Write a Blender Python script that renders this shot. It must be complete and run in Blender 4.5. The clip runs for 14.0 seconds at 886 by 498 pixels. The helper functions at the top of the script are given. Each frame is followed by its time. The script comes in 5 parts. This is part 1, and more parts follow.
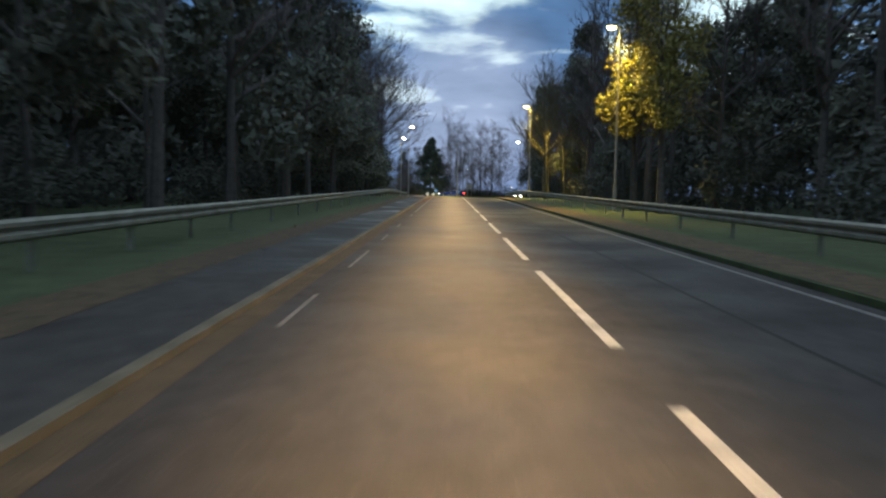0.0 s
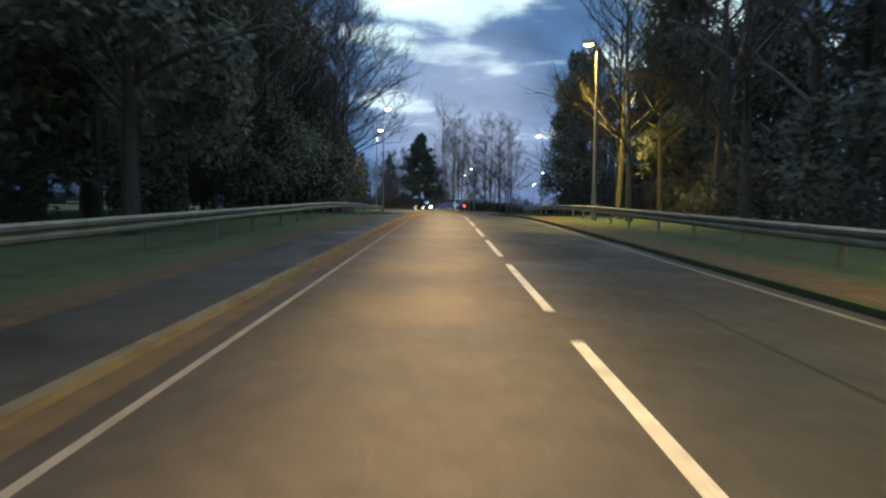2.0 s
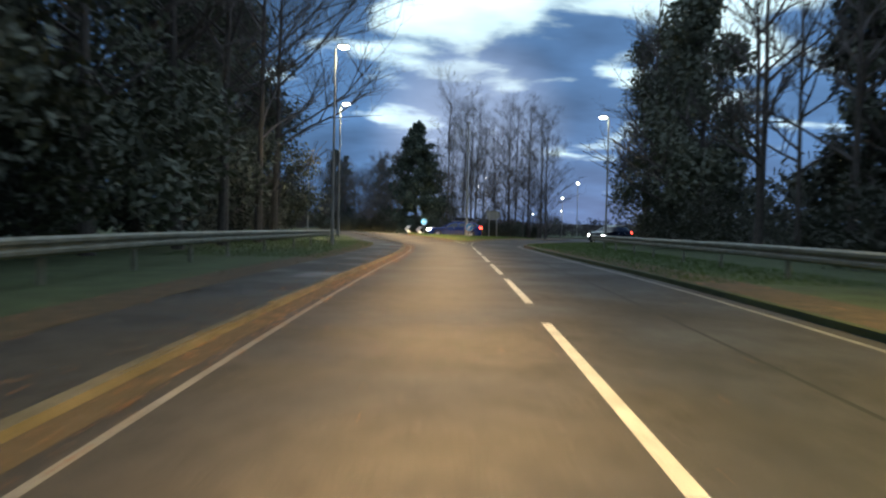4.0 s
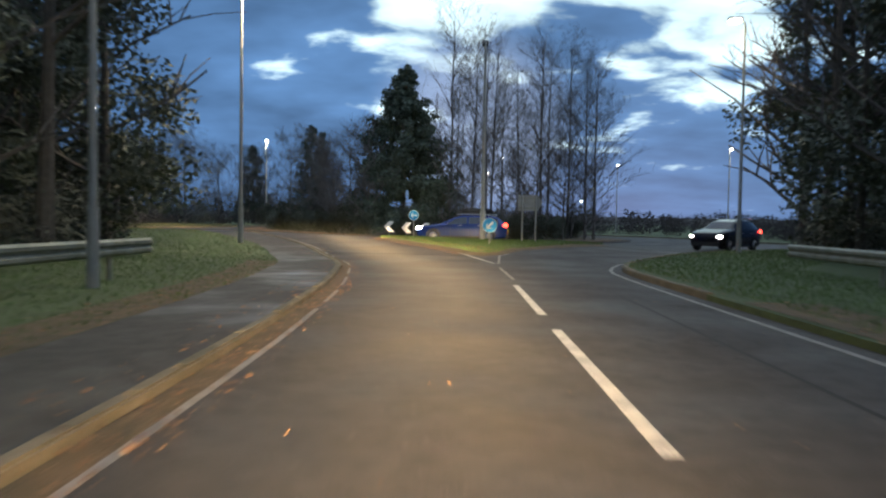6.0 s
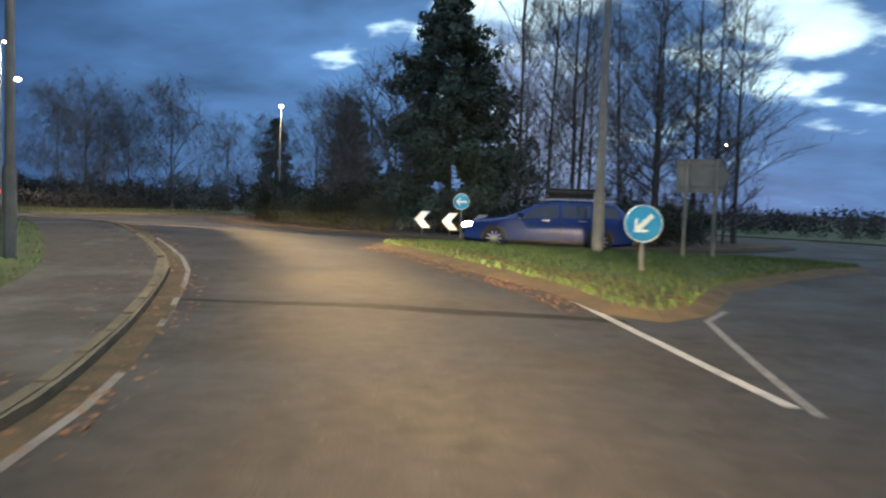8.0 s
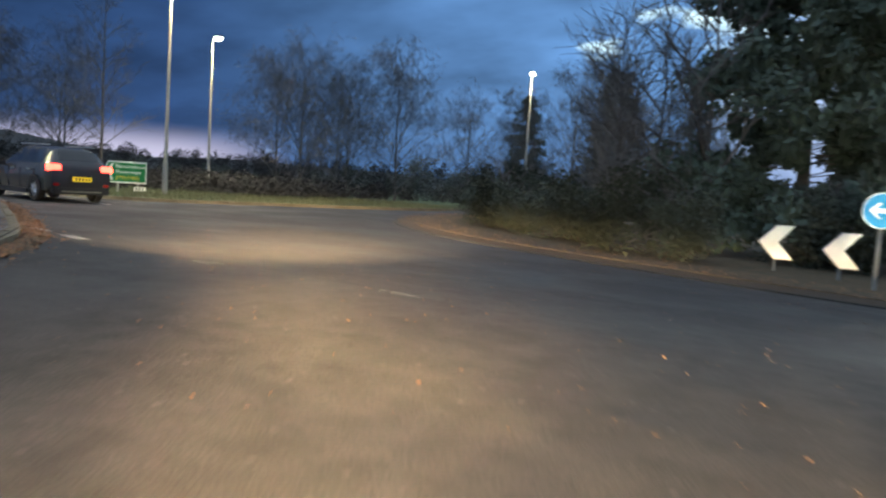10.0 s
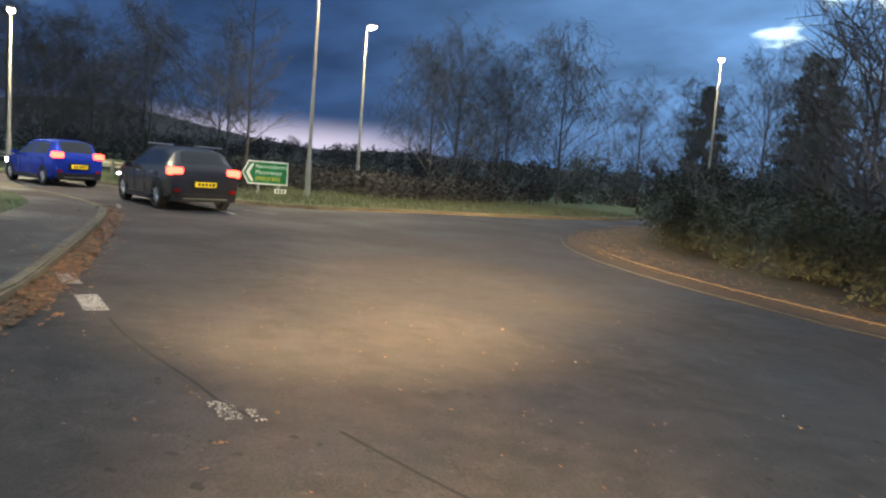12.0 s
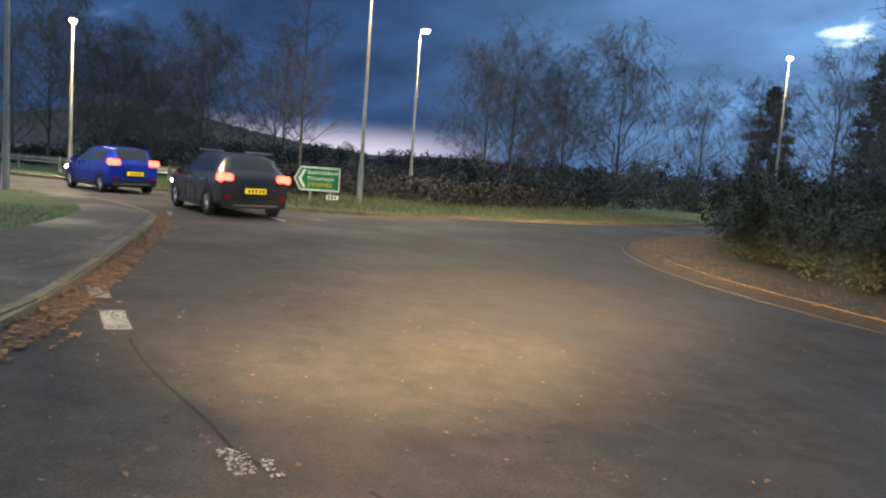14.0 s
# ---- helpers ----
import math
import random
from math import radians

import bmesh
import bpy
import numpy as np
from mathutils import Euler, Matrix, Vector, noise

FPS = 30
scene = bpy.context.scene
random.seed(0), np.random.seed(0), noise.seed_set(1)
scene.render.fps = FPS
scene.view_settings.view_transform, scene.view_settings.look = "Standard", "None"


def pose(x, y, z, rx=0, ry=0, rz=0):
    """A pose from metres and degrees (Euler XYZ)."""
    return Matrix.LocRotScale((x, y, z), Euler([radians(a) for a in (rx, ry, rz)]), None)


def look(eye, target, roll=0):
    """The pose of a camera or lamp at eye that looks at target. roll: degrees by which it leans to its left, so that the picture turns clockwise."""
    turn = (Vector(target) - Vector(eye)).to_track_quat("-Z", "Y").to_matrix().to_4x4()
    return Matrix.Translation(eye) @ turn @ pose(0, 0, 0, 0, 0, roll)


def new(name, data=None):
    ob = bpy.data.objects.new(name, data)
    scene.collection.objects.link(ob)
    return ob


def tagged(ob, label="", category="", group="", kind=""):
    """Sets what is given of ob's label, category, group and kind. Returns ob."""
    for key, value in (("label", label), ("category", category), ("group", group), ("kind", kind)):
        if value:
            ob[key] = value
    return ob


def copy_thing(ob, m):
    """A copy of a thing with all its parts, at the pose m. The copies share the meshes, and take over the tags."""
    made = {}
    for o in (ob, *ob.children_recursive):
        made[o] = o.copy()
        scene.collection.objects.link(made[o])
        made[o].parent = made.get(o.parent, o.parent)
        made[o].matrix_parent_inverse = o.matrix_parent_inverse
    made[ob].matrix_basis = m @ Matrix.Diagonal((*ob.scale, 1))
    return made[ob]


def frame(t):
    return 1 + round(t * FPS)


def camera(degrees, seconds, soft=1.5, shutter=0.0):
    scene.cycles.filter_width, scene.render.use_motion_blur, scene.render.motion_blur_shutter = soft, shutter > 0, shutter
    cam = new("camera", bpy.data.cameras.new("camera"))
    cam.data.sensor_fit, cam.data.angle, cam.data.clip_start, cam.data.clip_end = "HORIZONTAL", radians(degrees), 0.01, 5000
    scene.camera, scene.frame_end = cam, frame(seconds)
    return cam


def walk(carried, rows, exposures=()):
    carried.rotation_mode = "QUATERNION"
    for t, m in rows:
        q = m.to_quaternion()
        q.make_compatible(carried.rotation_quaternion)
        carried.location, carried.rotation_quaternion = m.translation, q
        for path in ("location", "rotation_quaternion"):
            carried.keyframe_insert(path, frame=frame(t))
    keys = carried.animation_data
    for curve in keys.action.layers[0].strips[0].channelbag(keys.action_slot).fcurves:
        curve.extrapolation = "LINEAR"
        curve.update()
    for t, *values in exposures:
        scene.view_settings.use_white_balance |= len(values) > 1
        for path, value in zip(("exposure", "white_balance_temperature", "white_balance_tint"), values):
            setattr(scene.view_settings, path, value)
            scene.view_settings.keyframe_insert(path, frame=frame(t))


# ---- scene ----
from mathutils.geometry import tessellate_polygon

cam = camera(62.0, 14.0, soft=2.2, shutter=0.5)
PATH = [
    (0, (-0.252, -105.042, -0.576), (-0.265, -103.046, -0.703), 0.9),
    (0.5, (-0.153, -96.758, -0.405), (-0.152, -94.763, -0.544), 0.7),
    (1, (-0.137, -86.415, -0.082), (-0.138, -84.418, -0.203), 1.4),
    (1.5, (0.035, -77.203, 0.023), (0.032, -75.207, -0.092), 1.2),
    (2, (0.022, -69.636, 0.231), (0.017, -67.638, 0.132), 0.7),
    (2.5, (0.046, -62.638, 0.426), (0.028, -60.639, 0.353), 0.9),
    (3, (0.06, -52.84, 0.688), (0.043, -50.841, 0.631), 1.4),
    (5.5, (0.069, -13.902, 1.287), (0.032, -11.904, 1.224), 0.9),
    (6, (0.049, -8.535, 1.304), (0.011, -6.537, 1.228), 0.9),
    (6.5, (0.005, -3.704, 1.313), (-0.035, -1.706, 1.23), 0.9),
    (7, (-0.103, 0.794, 1.326), (-0.153, 2.792, 1.232), 0.9),
    (7.5, (-0.299, 5.161, 1.292), (-0.405, 7.155, 1.193), 1.3),
    (8, (-0.695, 9.309, 1.261), (-0.881, 11.297, 1.157), 1.9),
    (8.5, (-1.117, 11.725, 1.301), (-1.402, 13.702, 1.194), 2.0),
    (9, (-1.964, 15.286, 1.318), (-2.379, 17.239, 1.199), 2.5),
    (9.2, (-2.522, 17.384, 1.298), (-3.046, 19.31, 1.172), 2.7),
    (11.3, (-5.799, 25.296, 1.918), (-6.891, 26.959, 1.718), 4.5),
    (11.5, (-6.077, 25.659, 1.89), (-7.208, 27.296, 1.689), 4.4),
    (12, (-6.521, 26.241, 1.9), (-7.712, 27.834, 1.694), 4.5),
    (12.5, (-6.787, 26.568, 1.906), (-8.02, 28.129, 1.698), 4.6),
    (13, (-6.882, 26.691, 1.918), (-8.142, 28.23, 1.707), 4.6),
    (13.5, (-6.888, 26.739, 1.926), (-8.173, 28.256, 1.715), 4.5),
    (14, (-6.927, 26.777, 1.898), (-8.233, 28.278, 1.695), 4.2),
]
walk(cam, [(t, look(e, g, r)) for t, e, g, r in PATH], [(0, 0.1, 7000, 6), (0.5, 0.0, 6950, 6), (1, -0.22, 6850, 6), (1.5, -0.2, 6900, 6), (2, 0.1, 6900, 6), (3, 0.1, 6850, 6),
    (5.5, 0.12, 6900, 6), (6.5, 0.26, 6850, 7), (7, 0.15, 6650, 8), (8, 0.15, 6500, 6), (9, 0.26, 6350, 4), (11.5, 0.62, 7150, 6), (14, 0.6, 7150, 6)])



def ease(u):
    u = np.clip(u, 0.0, 1.0)
    return u * u * (3 - 2 * u)


def rise(x, y):
    """The road climbs gently to the level stretch before the roundabout, then onto it, most towards the exit, and falls away behind it."""
    east = 1 - 0.8 * ease((x - 4) / 8)
    up = ease((y - 14) / 13) * (0.32 * east + 0.33 * ease((3 - x) / 13))
    down = 0.33 * ease((y - 26) / 10) * east * (1 - 0.5 * ease((-8 - x) / 10))
    mound = 0.14 * np.exp(-((x - 1.5) / 0.8) ** 2 - ((y - 21.7) / 2.2) ** 2)
    u = np.clip((-10 - y) / 30, 0.0, 1.0)
    approach = 0.025 * (30 * (u ** 3 - u ** 4 / 2) + np.clip(-40 - y, 0.0, 170.0))
    return up - down + mound - approach


# ---- light ----
world = bpy.data.worlds.new("dusk_sky")
scene.world = world
world.use_nodes = True


def build_sky(w):
    nt = w.node_tree
    nt.nodes.clear()
    N, L = nt.nodes.new, nt.links.new
    out, bg = N("ShaderNodeOutputWorld"), N("ShaderNodeBackground")
    tc = N("ShaderNodeTexCoord")
    sep = N("ShaderNodeSeparateXYZ")
    L(tc.outputs["Generated"], sep.inputs[0])
    sky = N("ShaderNodeTexSky")
    sky.sky_type = "NISHITA"
    sky.sun_disc = False
    sky.sun_elevation, sky.sun_rotation = radians(1.0), radians(12)
    # the cloud deck: the view direction laid on a flat layer, so that clouds crowd towards the horizon
    zc = N("ShaderNodeMath"); zc.operation = "ADD"; zc.inputs[1].default_value = 0.24
    L(sep.outputs["Z"], zc.inputs[0])
    zm = N("ShaderNodeMath"); zm.operation = "MAXIMUM"; zm.inputs[1].default_value = 0.05
    L(zc.outputs[0], zm.inputs[0])
    flat = N("ShaderNodeVectorMath"); flat.operation = "DIVIDE"
    comb = N("ShaderNodeCombineXYZ")
    for a in ("X", "Y", "Z"):
        L(zm.outputs[0], comb.inputs[a])
    L(tc.outputs["Generated"], flat.inputs[0])
    L(comb.outputs[0], flat.inputs[1])
    mp = N("ShaderNodeMapping")
    mp.inputs["Scale"].default_value = (1.0, 1.25, 0.0)
    mp.inputs["Location"].default_value = SKY_SHIFT
    L(flat.outputs[0], mp.inputs[0])
    n1 = N("ShaderNodeTexNoise")
    n1.inputs["Scale"].default_value, n1.inputs["Detail"].default_value, n1.inputs["Roughness"].default_value = 2.3, 7, 0.50
    n1.inputs["Distortion"].default_value = 0.2
    L(mp.outputs[0], n1.inputs["Vector"])
    gap = N("ShaderNodeMapRange"); gap.interpolation_type = "SMOOTHSTEP"
    gap.inputs["From Min"].default_value, gap.inputs["From Max"].default_value = 0.52, 0.62
    # the deck is broken over the sunset and closed away from it
    hole = N("ShaderNodeVectorMath"); hole.operation = "DOT_PRODUCT"
    hole.inputs[1].default_value = Vector((0.16, 0.88, 0.44)).normalized()
    L(tc.outputs["Generated"], hole.inputs[0])
    thin = N("ShaderNodeMapRange"); thin.interpolation_type = "SMOOTHSTEP"
    thin.inputs["From Min"].default_value, thin.inputs["From Max"].default_value = 0.86, 0.985
    thin.inputs["To Min"].default_value, thin.inputs["To Max"].default_value = -0.10, 0.085
    L(hole.outputs["Value"], thin.inputs["Value"])
    nsum = N("ShaderNodeMath"); nsum.operation = "ADD"
    L(n1.outputs["Fac"], nsum.inputs[0]); L(thin.outputs[0], nsum.inputs[1])
    deck = N("ShaderNodeMapRange")
    deck.inputs["From Min"].default_value, deck.inputs["From Max"].default_value = 0.12, 0.27
    deck.inputs["To Min"].default_value, deck.inputs["To Max"].default_value = -0.055, 0.025
    L(sep.outputs["Z"], deck.inputs["Value"])
    nlow = N("ShaderNodeMath"); nlow.operation = "ADD"
    L(nsum.outputs[0], nlow.inputs[0]); L(deck.outputs[0], nlow.inputs[1])
    L(nlow.outputs[0], gap.inputs["Value"])
    # the glow of the west, ahead along the road and a little to the right
    dot = N("ShaderNodeVectorMath"); dot.operation = "DOT_PRODUCT"
    dot.inputs[1].default_value = Vector((0.16, 0.95, 0.26)).normalized()
    L(tc.outputs["Generated"], dot.inputs[0])
    west = N("ShaderNodeMapRange"); west.interpolation_type = "SMOOTHSTEP"
    west.inputs["From Min"].default_value, west.inputs["From Max"].default_value = 0.55, 1.0
    L(dot.outputs["Value"], west.inputs["Value"])
    # cloud colour, from deep blue away from the west to grey blue in it
    cloud = N("ShaderNodeMix"); cloud.data_type = "RGBA"
    cloud.inputs["A"].default_value, cloud.inputs["B"].default_value = (0.018, 0.046, 0.130, 1), (0.088, 0.200, 0.430, 1)
    L(west.outputs[0], cloud.inputs["Factor"])
    n2 = N("ShaderNodeTexNoise")
    n2.inputs["Scale"].default_value, n2.inputs["Detail"].default_value = 2.3, 4
    L(mp.outputs[0], n2.inputs["Vector"])
    tone = N("ShaderNodeMapRange")
    tone.inputs["From Min"].default_value, tone.inputs["From Max"].default_value = 0.3, 0.72
    tone.inputs["To Min"].default_value, tone.inputs["To Max"].default_value = 0.68, 1.4
    L(n2.outputs["Fac"], tone.inputs["Value"])
    ct = N("ShaderNodeMix"); ct.data_type = "RGBA"; ct.blend_type = "MULTIPLY"; ct.inputs["Factor"].default_value = 1
    L(cloud.outputs["Result"], ct.inputs["A"])
    L(tone.outputs[0], ct.inputs["B"])
    # bright gaps
    clear = N("ShaderNodeMix"); clear.data_type = "RGBA"
    clear.inputs["A"].default_value, clear.inputs["B"].default_value = (0.05, 0.12, 0.28, 1), (0.70, 0.95, 1.10, 1)
    L(west.outputs[0], clear.inputs["Factor"])
    veil = N("ShaderNodeMapRange")
    veil.inputs["From Min"].default_value, veil.inputs["From Max"].default_value = 0.34, 0.62
    veil.inputs["To Min"].default_value, veil.inputs["To Max"].default_value = 0.45, 1.2
    L(n2.outputs["Fac"], veil.inputs["Value"])
    cv = N("ShaderNodeMix"); cv.data_type = "RGBA"; cv.blend_type = "MULTIPLY"; cv.inputs["Factor"].default_value = 1
    L(clear.outputs["Result"], cv.inputs["A"])
    L(veil.outputs[0], cv.inputs["B"])
    mix = N("ShaderNodeMix"); mix.data_type = "RGBA"
    L(gap.outputs[0], mix.inputs["Factor"])
    L(ct.outputs["Result"], mix.inputs["A"])
    L(cv.outputs["Result"], mix.inputs["B"])
    # pinkish band low over the horizon
    low = N("ShaderNodeMapRange"); low.interpolation_type = "SMOOTHSTEP"
    low.inputs["From Min"].default_value, low.inputs["From Max"].default_value = 0.16, 0.03
    L(sep.outputs["Z"], low.inputs["Value"])
    lowm = N("ShaderNodeMath"); lowm.operation = "MULTIPLY"
    L(low.outputs[0], lowm.inputs[0])
    lows = N("ShaderNodeMath"); lows.operation = "MULTIPLY"; lows.inputs[1].default_value = 0.3
    L(west.outputs[0], lows.inputs[0])
    L(lows.outputs[0], lowm.inputs[1])
    pink = N("ShaderNodeMix"); pink.data_type = "RGBA"
    pink.inputs["B"].default_value = (0.07, 0.15, 0.34, 1)
    L(lowm.outputs[0], pink.inputs["Factor"])
    L(mix.outputs["Result"], pink.inputs["A"])
    # the last glow of the sun, low over the end of the road
    ember = N("ShaderNodeVectorMath"); ember.operation = "DOT_PRODUCT"
    ember.inputs[1].default_value = Vector((0.02, 0.985, 0.13)).normalized()
    L(tc.outputs["Generated"], ember.inputs[0])
    em = N("ShaderNodeMapRange"); em.interpolation_type = "SMOOTHSTEP"
    em.inputs["From Min"].default_value, em.inputs["From Max"].default_value = 0.989, 1.0
    em.inputs["To Max"].default_value = 0.5
    L(ember.outputs["Value"], em.inputs["Value"])
    emt = N("ShaderNodeMath"); emt.operation = "MULTIPLY"
    L(em.outputs[0], emt.inputs[0]); L(tone.outputs[0], emt.inputs[1])
    glow = N("ShaderNodeMix"); glow.data_type = "RGBA"
    glow.inputs["B"].default_value = (0.44, 0.52, 0.74, 1)
    L(emt.outputs[0], glow.inputs["Factor"])
    L(pink.outputs["Result"], glow.inputs["A"])
    # a clear strip under the cloud where the far hills end
    strip = N("ShaderNodeVectorMath"); strip.operation = "DOT_PRODUCT"
    strip.inputs[1].default_value = Vector((-0.80, 0.60, 0.03)).normalized()
    L(tc.outputs["Generated"], strip.inputs[0])
    sm = N("ShaderNodeMapRange"); sm.interpolation_type = "SMOOTHSTEP"
    sm.inputs["From Min"].default_value, sm.inputs["From Max"].default_value = 0.955, 0.995
    L(strip.outputs["Value"], sm.inputs["Value"])
    sz = N("ShaderNodeMapRange"); sz.interpolation_type = "SMOOTHSTEP"
    sz.inputs["From Min"].default_value, sz.inputs["From Max"].default_value = 0.065, 0.02
    L(sep.outputs["Z"], sz.inputs["Value"])
    sx = N("ShaderNodeMath"); sx.operation = "MULTIPLY"
    L(sm.outputs[0], sx.inputs[0]); L(sz.outputs[0], sx.inputs[1])
    strip_mix = N("ShaderNodeMix"); strip_mix.data_type = "RGBA"
    strip_mix.inputs["B"].default_value = (0.42, 0.40, 0.56, 1)
    L(sx.outputs[0], strip_mix.inputs["Factor"])
    L(glow.outputs["Result"], strip_mix.inputs["A"])
    # the clear air's own light on top
    air = N("ShaderNodeMix"); air.data_type = "RGBA"; air.blend_type = "ADD"; air.inputs["Factor"].default_value = 0.002
    L(strip_mix.outputs["Result"], air.inputs["A"])
    L(sky.outputs[0], air.inputs["B"])
    grey = N("ShaderNodeMapRange"); grey.interpolation_type = "SMOOTHSTEP"
    grey.inputs["From Min"].default_value, grey.inputs["From Max"].default_value = 0.42, 0.75
    grey.inputs["To Max"].default_value = 0.8
    L(sep.outputs["Z"], grey.inputs["Value"])
    over = N("ShaderNodeMix"); over.data_type = "RGBA"
    over.inputs["B"].default_value = (0.170, 0.198, 0.240, 1)
    L(grey.outputs[0], over.inputs["Factor"])
    L(air.outputs["Result"], over.inputs["A"])
    # the even grey-blue deck on the side away from the sunset
    back = N("ShaderNodeMapRange"); back.interpolation_type = "SMOOTHSTEP"
    back.inputs["From Min"].default_value, back.inputs["From Max"].default_value = 0.12, -0.45
    back.inputs["To Max"].default_value = 0.9
    L(sep.outputs["Y"], back.inputs["Value"])
    rear = N("ShaderNodeMix"); rear.data_type = "RGBA"
    rear.inputs["B"].default_value = (0.215, 0.290, 0.450, 1)
    L(back.outputs[0], rear.inputs["Factor"])
    L(over.outputs["Result"], rear.inputs["A"])
    L(rear.outputs["Result"], bg.inputs["Color"])
    # thinner cloud and more light overhead than low over the horizon
    top = N("ShaderNodeMapRange"); top.interpolation_type = "SMOOTHSTEP"
    top.inputs["From Min"].default_value, top.inputs["From Max"].default_value = 0.38, 0.85
    top.inputs["To Min"].default_value, top.inputs["To Max"].default_value = SKY_POWER, SKY_POWER * 2.7
    L(sep.outputs["Z"], top.inputs["Value"])
    L(top.outputs[0], bg.inputs["Strength"])
    L(bg.outputs[0], out.inputs[0])


SKY_SHIFT = (0.35, 0.2, 0.0)
SKY_POWER = 1.12
LAMP_POWER = 800.0
BEAM_POWER = 14500.0
SIGN_FILL_POWER = 3600.0
build_sky(world)


def lamp_light(kind, name, m, power, color, size=0.1, spot=60, blend=0.6):
    data = bpy.data.lights.new(name, kind)
    data.energy, data.color = power, color
    data.shadow_soft_size = size
    if kind == "SPOT":
        data.spot_size, data.spot_blend = radians(spot), blend
    ob = new(name, data)
    ob.matrix_world = m
    return ob


# fixed spots added all along the lane for the camera car's moving dipped beams
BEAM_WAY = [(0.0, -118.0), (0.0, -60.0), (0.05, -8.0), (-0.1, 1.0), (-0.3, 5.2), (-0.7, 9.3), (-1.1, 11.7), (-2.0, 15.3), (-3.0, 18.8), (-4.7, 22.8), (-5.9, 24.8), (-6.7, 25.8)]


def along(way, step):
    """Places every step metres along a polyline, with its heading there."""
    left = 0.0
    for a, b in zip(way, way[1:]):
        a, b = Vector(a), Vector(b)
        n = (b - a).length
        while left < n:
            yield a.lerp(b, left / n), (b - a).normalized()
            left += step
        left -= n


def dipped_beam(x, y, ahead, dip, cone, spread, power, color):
    """An added fixed spot, spread flat under a cut-off in place of a pair of dipped headlamps."""
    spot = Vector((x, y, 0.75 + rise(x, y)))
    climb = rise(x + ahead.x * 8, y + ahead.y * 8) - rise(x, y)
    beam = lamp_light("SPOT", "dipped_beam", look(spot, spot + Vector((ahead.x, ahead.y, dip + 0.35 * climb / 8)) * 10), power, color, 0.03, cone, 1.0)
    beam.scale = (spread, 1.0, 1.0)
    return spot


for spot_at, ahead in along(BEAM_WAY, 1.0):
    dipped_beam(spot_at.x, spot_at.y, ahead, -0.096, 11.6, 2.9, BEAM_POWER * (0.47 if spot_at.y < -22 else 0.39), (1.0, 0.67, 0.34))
# two more spots added where the car waits at the line
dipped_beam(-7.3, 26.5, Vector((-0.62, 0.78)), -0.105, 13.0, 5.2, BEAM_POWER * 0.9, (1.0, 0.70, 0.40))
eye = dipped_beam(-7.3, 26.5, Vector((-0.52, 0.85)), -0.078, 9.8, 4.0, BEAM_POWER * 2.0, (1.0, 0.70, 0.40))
# a further added spot, aimed at the direction sign by the exit
lamp_light("SPOT", "beam_spill", look(eye, eye + Vector((-0.72, 0.69, 0.005)) * 10), SIGN_FILL_POWER * 0.9, (1.0, 0.88, 0.70), 0.03, 26, 1.0)
# spots added to brighten the sign faces, for headlamp light above the cut-off
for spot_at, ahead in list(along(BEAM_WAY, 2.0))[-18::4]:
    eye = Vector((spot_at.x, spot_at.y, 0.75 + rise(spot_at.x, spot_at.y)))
    lamp_light("SPOT", "beam_spill", look(eye, eye + Vector((ahead.x, ahead.y, 0.012)) * 10), SIGN_FILL_POWER, (1.0, 0.86, 0.66), 0.03, 18, 1.0)

# ---- materials ----


